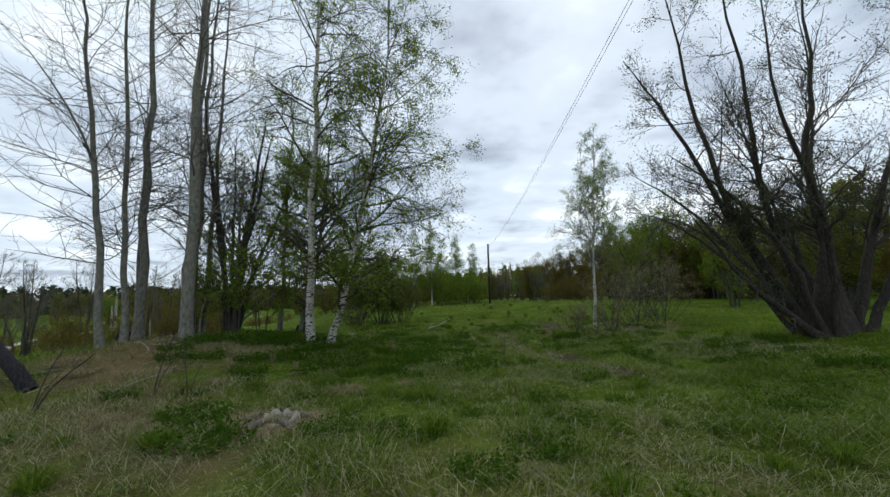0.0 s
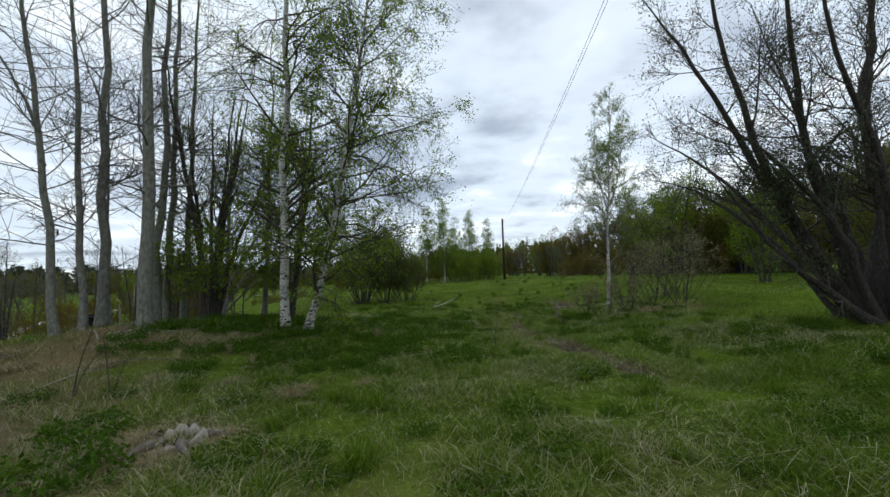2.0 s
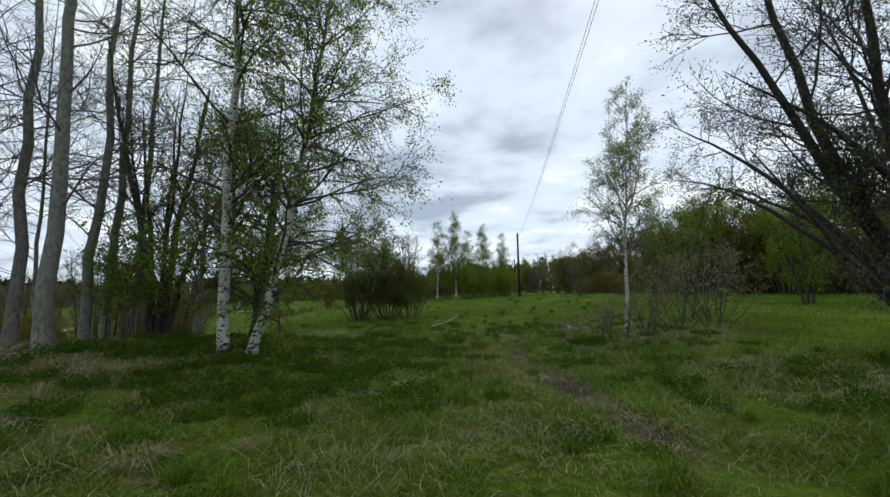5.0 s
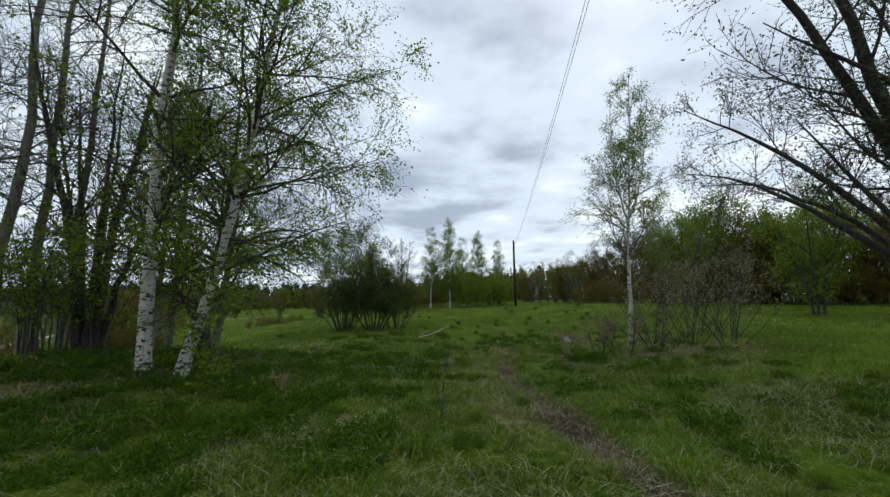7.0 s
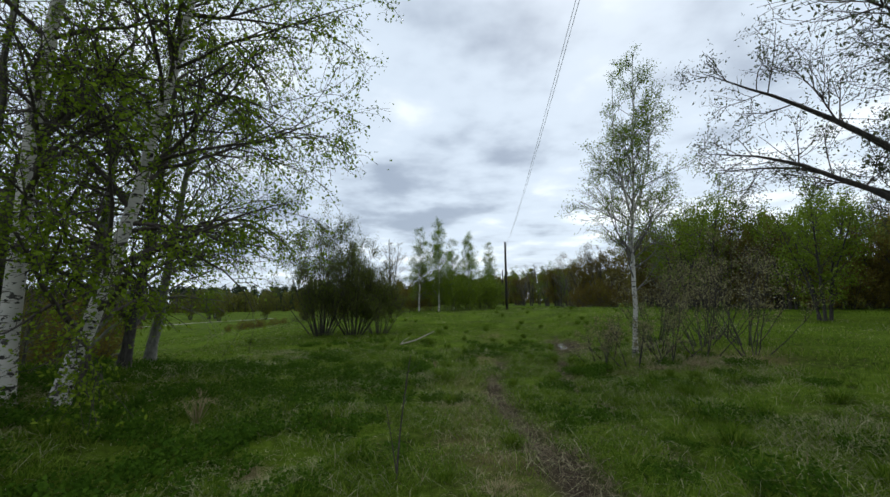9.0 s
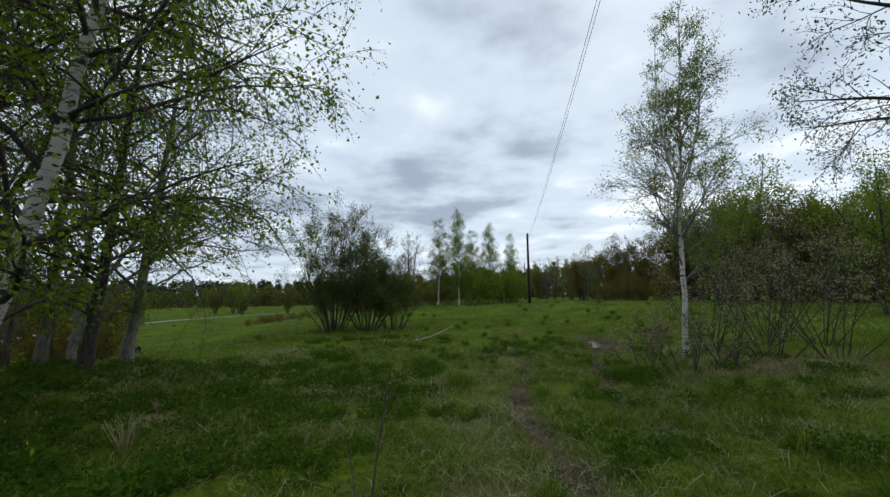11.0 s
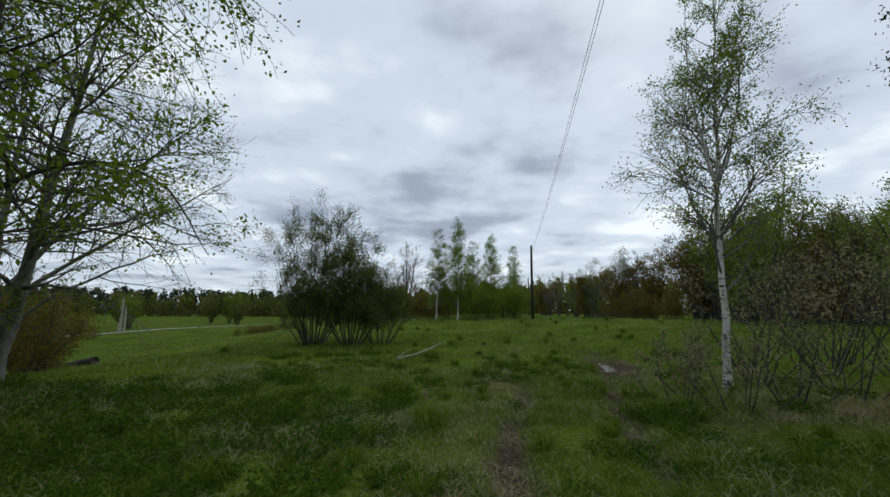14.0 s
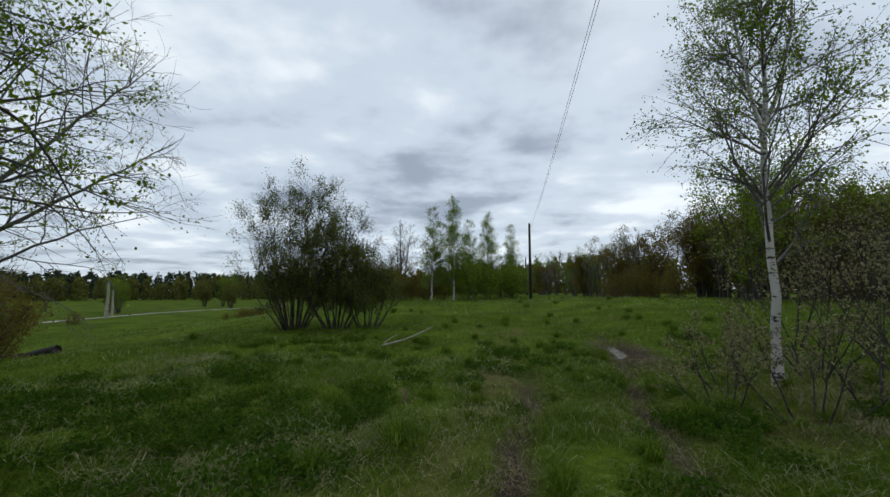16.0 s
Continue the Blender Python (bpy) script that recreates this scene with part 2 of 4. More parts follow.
def tubes(P, R, sides):
    """Round stems along the strands P (n, k, 3) with radii R (n, k)."""
    n, k, _ = P.shape
    T = unit(np.gradient(P, axis=1))
    ref = np.where(np.abs(T[..., 2:3]) > 0.85, np.array([1.0, 0.13, 0.0]), np.array([0.0, 0.1, 1.0]))
    ref = np.repeat(ref[:, :1], k, axis=1)
    U = unit(np.cross(T, ref))
    W = np.cross(T, U)
    a = np.arange(sides) * (2 * np.pi / sides)
    ring = U[:, :, None] * np.cos(a)[None, None, :, None] + W[:, :, None] * np.sin(a)[None, None, :, None]
    V = (P[:, :, None] + ring * R[:, :, None, None]).reshape(-1, 3)
    i, j, s = np.meshgrid(np.arange(n), np.arange(k - 1), np.arange(sides), indexing="ij")
    s2 = (s + 1) % sides
    b = (i * k + j) * sides
    F = np.stack([b + s, b + s2, b + sides + s2, b + sides + s], -1).reshape(-1, 4)
    return V, F


def strands(rng, start, way, length, k, wander, lift):
    """Wandering stems: n strands of k points from start along way; lift bends them up (or down)."""
    n = len(start)
    P = np.zeros((n, k, 3))
    P[:, 0] = start
    d = unit(way)
    step = (length / (k - 1))[:, None]
    for j in range(1, k):
        d = unit(d + rng.normal(0, wander, (n, 3)) + np.array([0, 0, 1.0]) * lift)
        P[:, j] = P[:, j - 1] + d * step
    return P


def shoots(rng, P, R, per, low, high, angle, spread=0.2):
    """Places for side shoots on the strands P: start, way, thickness there, how far along, and which strand."""
    n, k, _ = P.shape
    i = np.repeat(np.arange(n), per)
    u = rng.uniform(low, high, len(i))
    x = u * (k - 1)
    j = np.minimum(x.astype(int), k - 2)
    f = (x - j)[:, None]
    start = P[i, j] * (1 - f) + P[i, j + 1] * f
    t = unit(P[i, j + 1] - P[i, j])
    r = R[i, j] * (1 - f[:, 0]) + R[i, j + 1] * f[:, 0]
    side = unit(np.cross(t, rng.normal(0, 1, (len(i), 3))))
    a = rng.normal(angle, spread, len(i))[:, None]
    return start, t * np.cos(a) + side * np.sin(a), r, u, i


def taper(n, k, r0, r1):
    r0, r1 = np.broadcast_to(np.asarray(r0, float), (n,)), np.broadcast_to(np.asarray(r1, float), (n,))
    u = np.linspace(0, 1, k)[None]
    return r0[:, None] * (1 - u) + r1[:, None] * u


def leaves_on(rng, P, per, size, width=0.55, scatter=0.05, low=0.1, droop=-0.3):
    """Folded leaves with a point at both ends, scattered along the strands."""
    n, k, _ = P.shape
    i = np.repeat(np.arange(n), per)
    x = rng.uniform(low, 1, len(i)) * (k - 1)
    j = np.minimum(x.astype(int), k - 2)
    f = (x - j)[:, None]
    p = P[i, j] * (1 - f) + P[i, j + 1] * f + rng.normal(0, scatter, (len(i), 3))
    d = unit(rng.normal(0, 1, (len(i), 3)) + np.array([0, 0, droop]))
    s = unit(np.cross(d, rng.normal(0, 1, (len(i), 3))))
    up = np.cross(d, s)
    z = (size * rng.uniform(0.6, 1.25, len(i)))[:, None]
    m = p + d * z * 0.45
    V = np.stack([p, m + s * z * width * 0.5 + up * z * 0.1, p + d * z, m - s * z * width * 0.5 + up * z * 0.1], 1).reshape(-1, 3)
    q = np.arange(len(i))[:, None] * 4
    return V, np.concatenate([q + [0, 1, 2], q + [0, 2, 3]], 0)


def spline(points, k):
    """k points along a smooth line through a few control points (an array of strands of one)."""
    c = np.asarray(points, float)
    c = np.concatenate([[2 * c[0] - c[1]], c, [2 * c[-1] - c[-2]]])
    out = []
    for u in np.linspace(0, len(c) - 3 - 1e-6, k):
        i, f = int(u), u - int(u)
        a, b, d, e = c[i:i + 4]
        out.append(0.5 * (2 * b + (d - a) * f + (2 * a - 5 * b + 4 * d - e) * f * f + (3 * b - a - 3 * d + e) * f ** 3))
    return np.array(out)[None]


def empty(name, x, y, z):
    e = new(name)
    e.empty_display_size = 0.3
    e.location = (x, y, z)
    return e


# ---------------------------------------------------------------- the lie of the land
def value_noise(x, y, seed):
    """Smooth noise between -1 and 1, one bump a metre."""
    xi, yi = np.floor(x), np.floor(y)
    fx, fy = x - xi, y - yi
    fx, fy = fx * fx * (3 - 2 * fx), fy * fy * (3 - 2 * fy)

    def h(a, b):
        s = np.sin(a * 127.1 + b * 311.7 + seed * 74.7) * 43758.5453
        return 2 * (s - np.floor(s)) - 1
    return (h(xi, yi) * (1 - fx) + h(xi + 1, yi) * fx) * (1 - fy) + (h(xi, yi + 1) * (1 - fx) + h(xi + 1, yi + 1) * fx) * fy


def bell(v):
    return np.exp(-v * v)


def ease(v, a, b):
    u = np.clip((v - a) / (b - a), 0, 1)
    return u * u * (3 - 2 * u)


def left_rut(y):
    return np.interp(y, [4, 8, 10.5, 13.3, 16, 20, 24, 34, 56], [4.6, 3.2, 2.85, 2.42, 2.5, 2.85, 3.2, 4.3, 8])


def right_rut(y):
    return np.interp(y, [4, 8, 10.5, 13.5, 16, 18, 20, 23.4, 34, 56], [6.4, 4.6, 4.15, 4.0, 4.05, 4.4, 4.8, 5.5, 6.6, 10.5])


def bare_at(x, y):
    """How bare the soil lies: the two wheel ruts."""
    n = value_noise(x * 1.1, y * 0.5, 3) * 0.5 + value_noise(x * 3.1, y * 2.1, 4) * 0.5
    a = bell((x - left_rut(y) - 0.1 * value_noise(x * 0, y * 0.7, 21)) / (0.18 + 0.09 * bell((y - 11) / 2.6))) * ease(y, 6.5, 8.5) * (1 - ease(y, 15.5, 21))
    b = bell((x - right_rut(y) - 0.1 * value_noise(x * 0, y * 0.6, 22)) / 0.17) * ease(y, 8, 10) * (1 - ease(y, 24, 28)) * 0.85
    pool = 1.5 * bell((x - 5.5) / 0.5) * bell((y - 22.8) / 2.0)
    return np.clip(np.maximum(np.maximum(a * (1.05 + 1.3 * n), b * (0.95 + 1.3 * n)), pool), 0, 1)


def straw_at(x, y):
    """How much old grass lies about: on the mound, on the worn strip of the path, in patches."""
    n = value_noise(x * 0.8, y * 0.8, 7) * 0.5 + value_noise(x * 2.3, y * 2.3, 8) * 0.5
    mound = bell((x + 6.3) / 2.6) * bell((y - 8.6) / 2.2)
    worn = bell((x - left_rut(y) + 0.7) / 0.5) * ease(y, 8, 11) * (1 - ease(y, 24, 34)) * 0.4
    shrubs = bell((x - 6.8) / 2.2) * bell((y - 17.2) / 1.3) * 0.7
    near = bell((x - 0.5) / 2.5) * bell((y - 3.0) / 1.8) * 0.4 + bell((x + 3.6) / 1.6) * bell((y - 4.5) / 2.0) * 0.6
    return np.clip((mound * 1.25 + worn + shrubs + near) * (0.9 + 1.1 * n) + np.maximum(n - 0.45, 0) * 0.8, 0, 1)


def land(x, y):
    """Height of the ground."""
    x, y = np.asarray(x, float), np.asarray(y, float)
    z = 0.62 * bell((x + 7.3) / 3.6) * bell((y - 10.2) / 3.2) + 0.15 * bell((x + 4.5) / 3) * bell((y - 11) / 3) + 0.38 * bell((x + 5.4) / 2.4) * bell((y - 14.2) / 2.2)
    z = z - 0.22 * ease(y, 9, 15) * (1 - ease(y, 24, 40)) + 0.55 * ease(y, 26, 54) * (1 - ease(-x, 9, 24))
    z = z + 0.45 * ease(x, 4.5, 10) * (1 - ease(y, 40, 60))
    z = z - 1.85 * ease(-x, 6, 32) * ease(y, 6, 24) - 0.5 * ease(-x, 8, 60) * (1 - ease(y, 6, 24)) - 0.35 * ease(y, 12, 20) * (1 - ease(y, 26, 40)) * ease(-x, 7, 14)
    near = 1 - ease(np.abs(x), 25, 60)
    z = z + near * (0.05 * value_noise(x * 0.45, y * 0.45, 1) + 0.045 * value_noise(x * 1.4, y * 1.4, 2) + 0.032 * value_noise(x * 3.6, y * 3.6, 5))
    rut = bell((x - left_rut(y)) / 0.26) * ease(y, 6, 9) * 0.10 * (1 - ease(y, 20, 30)) + bell((x - right_rut(y)) / 0.28) * ease(y, 6, 9) * 0.12 * (1 - ease(y, 25, 32))
    return z - rut - 0.1 * bell((x - 5.5) / 0.4) * bell((y - 23.35) / 1.3)


def z_at(x, y):
    return float(land(x, y))


def widening(a, b, step, reach, side):
    out, s, v = [], step, (a if side < 0 else b)
    while abs(v) < reach:
        s *= 1.22
        v += side * s
        out.append(v)
    return out


xs = np.array(sorted(widening(-12, 13, 0.14, 2200, -1)) + list(np.arange(-12, 13.01, 0.14)) + widening(-12, 13, 0.14, 2200, 1))
ys = np.array(sorted(widening(-3, 30, 0.14, 2200, -1)) + list(np.arange(-3, 30.01, 0.14)) + widening(-3, 30, 0.14, 2200, 1))
gx, gy = np.meshgrid(xs, ys, indexing="xy")
gz = land(gx, gy)
nx, ny = len(xs), len(ys)
ii, jj = np.meshgrid(np.arange(nx - 1), np.arange(ny - 1), indexing="xy")
q = (jj * nx + ii).ravel()
ground = part("ground", np.stack([gx, gy, gz], -1).reshape(-1, 3), np.stack([q, q + 1, q + nx + 1, q + nx], -1), GROUND)
for key, values in (("bare", bare_at(gx, gy)), ("straw", straw_at(gx, gy))):
    att = ground.data.attributes.new(key, "FLOAT", "POINT")
    att.data.foreach_set("value", values.ravel().astype(np.float32))
tagged(ground, "green spring meadow with two worn muddy wheel ruts", "ground", kind="structure")

# the pale gravel road across the low field
road_y = np.linspace(24, 96, 60)
road_x = np.interp(road_y, [24, 36, 45, 57, 67, 76, 96], [-30, -39, -44.6, -47.2, -49.3, -48.7, -44])
rows_ = []
for off in (-0.55, -0.25, 0.25, 0.55):
    px = road_x + off
    rows_.append(np.stack([px, road_y, land(px, road_y) + (0.05 if abs(off) < 1 else 0.0)], -1))
rv = np.stack(rows_, 1).reshape(-1, 3)
a4, b4 = np.meshgrid(np.arange(59), np.arange(3), indexing="ij")
q = (a4 * 4 + b4).ravel()
tagged(part("road", rv, np.stack([q, q + 1, q + 5, q + 4], -1), ROAD), "pale gravel country road across a field", "road", kind="structure")


# ---------------------------------------------------------------- trees
def tree(name, rng, x, y, trunks, radius, bark_mat, twig_mat, leaf_mat, label, category="tree", group="",
         limbs=(26, 0.3, 0.97, 0.9, 2.4, 0.02), boughs=(6, 0.7, 0.45, 0.0), twigs=(5, 0.6, 0.5, -0.05),
         leaf=(3, 0.055, 0.6, 0.05), sink=0.12, tip=0.12, limb_r=0.4, twig_r=0.004, split=False, fine=True, reach=99.0, cone=False, even=2.0, full=0.3):
    """A tree: trunks is a list of control-point lines from the foot (metres above it).
    limbs: how many a trunk, from, to (share of the trunk), angle, length, lift; boughs, twigs: how many a parent, angle, share of its length, lift; leaf: how many a twig, size, width, scatter."""
    e = tagged(empty(name, x, y, z_at(x, y) - sink), label, category, group)
    lines, thick = [], []
    for t_i, line in enumerate(trunks):
        P = spline(line, 15)
        P[0, 1:-1] += rng.normal(0, 0.016 * np.linalg.norm(P[0, -1] - P[0, 0]) / 6, (13, 3))
        r0 = radius[t_i] if isinstance(radius, (list, tuple)) else radius
        R = taper(1, 15, r0, r0 * tip)
        lines.append(P)
        thick.append(R)
    P0, R0 = np.concatenate(lines), np.concatenate(thick)
    n_l, lo, hi, ang, l_len, lift = limbs
    st, wy, r, u, i = shoots(rng, P0, R0, n_l, lo, hi, ang, 0.18)
    size = np.array([np.linalg.norm(p[-1] - p[0]) for p in P0])
    keep = rng.uniform(0, 1, len(i)) < np.minimum(1, (size[i] / size.max()) ** even * 1.1)
    st, wy, r, u, i = st[keep], wy[keep], r[keep], u[keep], i[keep]
    stem_of = i
    share = size[i] / size.max()
    shape = np.maximum(np.sin(np.clip((u - lo) / (1 - lo), 0, 1) * 2.35 + 0.65), full)
    if cone:
        shape = 0.12 + 1.05 * np.clip((1 - u) / (1 - lo), 0, 1) ** 0.75 * np.clip((u - lo) * 7 + 0.55, 0, 1)
    ln = l_len * shape * share * rng.uniform(0.6, 1.2, len(u))
    k1 = 7 if fine else 5
    P1 = strands(rng, st, wy, np.maximum(ln, 0.15), k1, 0.13, lift * 6 / (k1 - 1))
    R1 = taper(len(P1), k1, np.minimum(r * limb_r + 0.003, r * 0.9 + 0.002), twig_r)
    n_b, ang2, sh2, lift2 = boughs
    st, wy, r, u, i = shoots(rng, P1, R1, n_b, 0.15, 1.0, ang2, 0.22)
    # short limbs carry fewer boughs, so that the leaves lie evenly through the crown
    keep = rng.uniform(0, 1, len(i)) < np.clip(1.25 * ln[i] / l_len, 0.1, 1)
    st, wy, r, u, i = st[keep], wy[keep], r[keep], u[keep], i[keep]
    l2 = np.maximum(ln[i], 0.4) * sh2 * (1.15 - 0.6 * u) * rng.uniform(0.6, 1.3, len(u))
    k2 = 5 if fine else 3
    P2 = strands(rng, st, wy, l2, k2, 0.16, lift2)
    R2 = taper(len(P2), k2, np.minimum(r * 0.7, 0.02), twig_r * 0.9)
    n_t, ang3, sh3, lift3 = twigs
    st, wy, r, u, i = shoots(rng, P2, R2, n_t, 0.1, 1.0, ang3, 0.25)
    l3 = np.clip(l2[i] * sh3, 0.12, 0.6) * rng.uniform(0.6, 1.4, len(u))
    k3 = 4 if split else 3
    P3 = strands(rng, st, wy, l3, k3, 0.2, lift3)
    R3 = taper(len(P3), k3, np.minimum(r * 0.8, 0.007), twig_r * 0.7)
    stems = []
    for p, r_ in zip(P0, R0):
        # a flared, ribbed foot: more rings low down
        cuts = np.array([0, 0.12, 0.3, 0.6])
        pp = np.concatenate([p[0] + (p[1] - p[0]) * cuts[:, None], p[1:]])
        base = r_[1] + (r_[1] - r_[2]) * (1 - cuts)
        rr = np.concatenate([base * (1 + 0.55 * np.exp(-cuts * np.linalg.norm(p[1] - p[0]) / 0.22)), r_[1:]])
        v, f = tubes(pp[None], rr[None], 12)
        ang = np.tile(np.arange(12) * (2 * np.pi / 12), len(pp))
        rib = np.repeat(np.exp(-np.concatenate([cuts, 1 + np.arange(len(p) - 1)]) * np.linalg.norm(p[1] - p[0]) / 0.35), 12) * np.sin(ang * 4 + rng.uniform(0, 6)) * 0.14
        v = v + (v - np.repeat(pp, 12, axis=0)) * rib[:, None]
        stems.append(part("trunk", v, f, bark_mat, e))
    if split:
        for k, (p, r_) in enumerate(zip(P1, R1)):
            part("branch", *tubes(p[None], r_[None], 5), twig_mat, stems[stem_of[k]])
    else:
        tagged(part("branchwork", *tubes(P1, R1, 4), twig_mat, e), kind="stuff")
    tagged(part("twigwork", *(joined([tubes(P2, R2, 4 if split else 3), tubes(P3, R3, 3)]) if fine else tubes(P2, R2, 3)), twig_mat, e), kind="stuff")
    if leaf[0]:
        n_f, sz, wd, sc = leaf
        P3 = P3[np.hypot(P3[:, 0, 0], P3[:, 0, 1]) < reach]
        P2 = P2[np.hypot(P2[:, 0, 0], P2[:, 0, 1]) < reach]
        bits = [leaves_on(rng, P3, n_f, sz, wd, sc), leaves_on(rng, P2, max(1, n_f // 2), sz, wd, sc, 0.4)]
        tagged(part("foliage", *joined(bits), leaf_mat, e, smooth=False), kind="stuff")
    return e


def straight(h, dx=0.0, dy=0.0, bow=0.0):
    return [(0, 0, 0), (dx * 0.3 + bow, dy * 0.3, h * 0.33), (dx * 0.65 + bow, dy * 0.65, h * 0.66), (dx, dy, h)]


def gen(n):
    return np.random.default_rng(n)


# bare grey aspens on the mound
ASPEN_LABEL = "tall bare aspen with smooth grey bark on a straw-covered mound"
for k, (x, y, h, dx, dy, r) in enumerate([(-7.95, 9.35, 11.5, -1.3, -0.3, 0.10), (-7.75, 9.75, 12.5, -0.7, 0.2, 0.09), (-7.85, 10.3, 15, -0.6, 0.3, 0.135),
                                          (-6.1, 9.5, 15, 0.0, 0.2, 0.16), (-7.4, 11.4, 14, 0.1, 0.3, 0.13), (-7.75, 12.3, 14, 0.3, 0.3, 0.125), (-8.0, 13.2, 13.5, 0.3, 0.3, 0.115), (-8.75, 11.5, 9, -0.1, 0, 0.06)]):
    line = straight(h, dx, dy, 0.08 * (-1) ** k)
    lines = [line]
    r *= 0.88
    if k == 0:
        lines.append([line[1], (-0.9, 0.1, 5.2), (-2.1, 0.2, 7.0), (-3.6, 0.3, 8.6)])
    tree("aspen_tree", gen(10 + k), x, y, lines, [r, r * 0.5], ASPEN_BARK, GREY_TWIG, BIRCH_LEAF, ASPEN_LABEL, group="aspens on the mound",
         limbs=(42, 0.17, 0.98, 1.15, 2.6, 0.03), boughs=(6, 0.75, 0.5, 0.02), twigs=(3, 0.7, 0.5, 0.03), leaf=(0, 0, 0, 0), twig_r=0.004, limb_r=0.2, split=True)

# dark many-stemmed alder behind them, and two slim trunks
def fan(rng, n, h, spread, toward=(0.0, 0.0), foot=0.25):
    out = []
    for i in range(n):
        a = 2 * math.pi * (i + rng.uniform(-0.3, 0.3)) / n
        s = spread * rng.uniform(0.35, 1.0)
        hh = h * rng.uniform(0.72, 1.0)
        cx, cy = math.cos(a), math.sin(a)
        out.append([(cx * foot * 0.5, cy * foot * 0.5, 0), (cx * s * 0.3 + toward[0] * 0.2, cy * s * 0.3 + toward[1] * 0.2, hh * 0.35),
                    (cx * s * 0.7 + toward[0] * 0.6, cy * s * 0.7 + toward[1] * 0.6, hh * 0.7), (cx * s + toward[0], cy * s + toward[1], hh)])
    return out


def vase(rng, n, h, spread, foot=0.3):
    """Stems leaning outwards from one root, the outer ones lower: a dome."""
    out = []
    for i in range(n):
        a = 2.4 * i + rng.uniform(-0.3, 0.3)
        u = math.sqrt((i + 0.5) / n)
        s, hh = spread * u, h * (1 - 0.5 * u * u) * rng.uniform(0.88, 1.06)
        cx, cy = math.cos(a), math.sin(a)
        out.append([(cx * foot * u, cy * foot * u, 0)] + [(cx * (foot * u + s * p), cy * (foot * u + s * p), hh * q) for p, q in ((0.35, 0.3), (0.72, 0.65), (1.0, 1.0))])
    return out


g = gen(31)
tree("alder_tree", g, -6.8, 12.75, fan(g, 8, 7.5, 2.0, (0.3, 0)), [0.11, 0.09, 0.1, 0.075, 0.09, 0.075, 0.1, 0.075], ALDER_BARK, TWIG_BARK, BIRCH_LEAF, "dark many-stemmed alder with sparse new leaves behind the mound",
     limbs=(12, 0.3, 0.97, 0.7, 1.7, 0.06), boughs=(5, 0.6, 0.5, 0.02), twigs=(4, 0.7, 0.5, 0.0), leaf=(3, 0.05, 0.6, 0.06), split=True)
tree("alder_tree", gen(32), -5.7, 13.7, [straight(9.5, 0.2, 0.3, 0.05)], 0.09, ASPEN_BARK, TWIG_BARK, BIRCH_LEAF, "slim grey alder with few small leaves in the grove",
     limbs=(26, 0.25, 0.97, 0.95, 1.9, 0.03), leaf=(7, 0.05, 0.6, 0.06), split=True)
tree("alder_tree", gen(33), -4.85, 13.75, [straight(7.4, 0.9, -0.3, 0.12), [(0.3, -0.1, 2.3), (1.4, 0.4, 3.1), (2.5, 0.7, 2.9), (3.2, 0.9, 1.9)] ], [0.1, 0.04], ALDER_BARK, TWIG_BARK, BIRCH_LEAF, "dark leaning alder with new green leaves behind the birches",
     limbs=(46, 0.10, 0.97, 1.1, 2.5, -0.01), boughs=(7, 0.7, 0.5, -0.04), twigs=(6, 0.7, 0.6, -0.08), leaf=(9, 0.06, 0.62, 0.1), split=True)
tree("alder_tree", gen(34), -5.45, 15.1, [straight(7.8, 0.5, 0.5, 0.05)], 0.115, ASPEN_BARK, GREY_TWIG, BIRCH_LEAF, "grey alder with long leafy branches at the edge of the grove",
     limbs=(42, 0.18, 0.97, 1.15, 3.1, 0.0), boughs=(6, 0.7, 0.45, 0.0), twigs=(4, 0.7, 0.5, 0.0), leaf=(9, 0.058, 0.62, 0.1), split=True, reach=3.2)
tree("alder_tree", gen(35), -9.2, 17.2, [straight(8.4, 0.2, 0.3, 0.05), [(0.0, 0.0, 0.9), (0.9, 0.7, 2.6), (2.4, 1.9, 4.2), (3.6, 2.7, 5.4)], [(0.0, 0.0, 1.4), (0.7, 0.9, 3.6), (1.9, 2.1, 6.0), (2.8, 2.9, 7.6)], [(0, 0, 0.7), (1.2, 0.5, 2.0), (2.6, 1.3, 3.0), (3.8, 2.0, 3.5)]], [0.12, 0.07, 0.07, 0.05], ASPEN_BARK, GREY_TWIG, BIRCH_LEAF, "bare grey alder with long fine twigs behind the grove",
     limbs=(30, 0.22, 0.97, 0.75, 3.2, 0.0), boughs=(6, 0.7, 0.5, 0.0), twigs=(4, 0.7, 0.5, 0.0), leaf=(3, 0.055, 0.62, 0.06), split=True, reach=2.6)

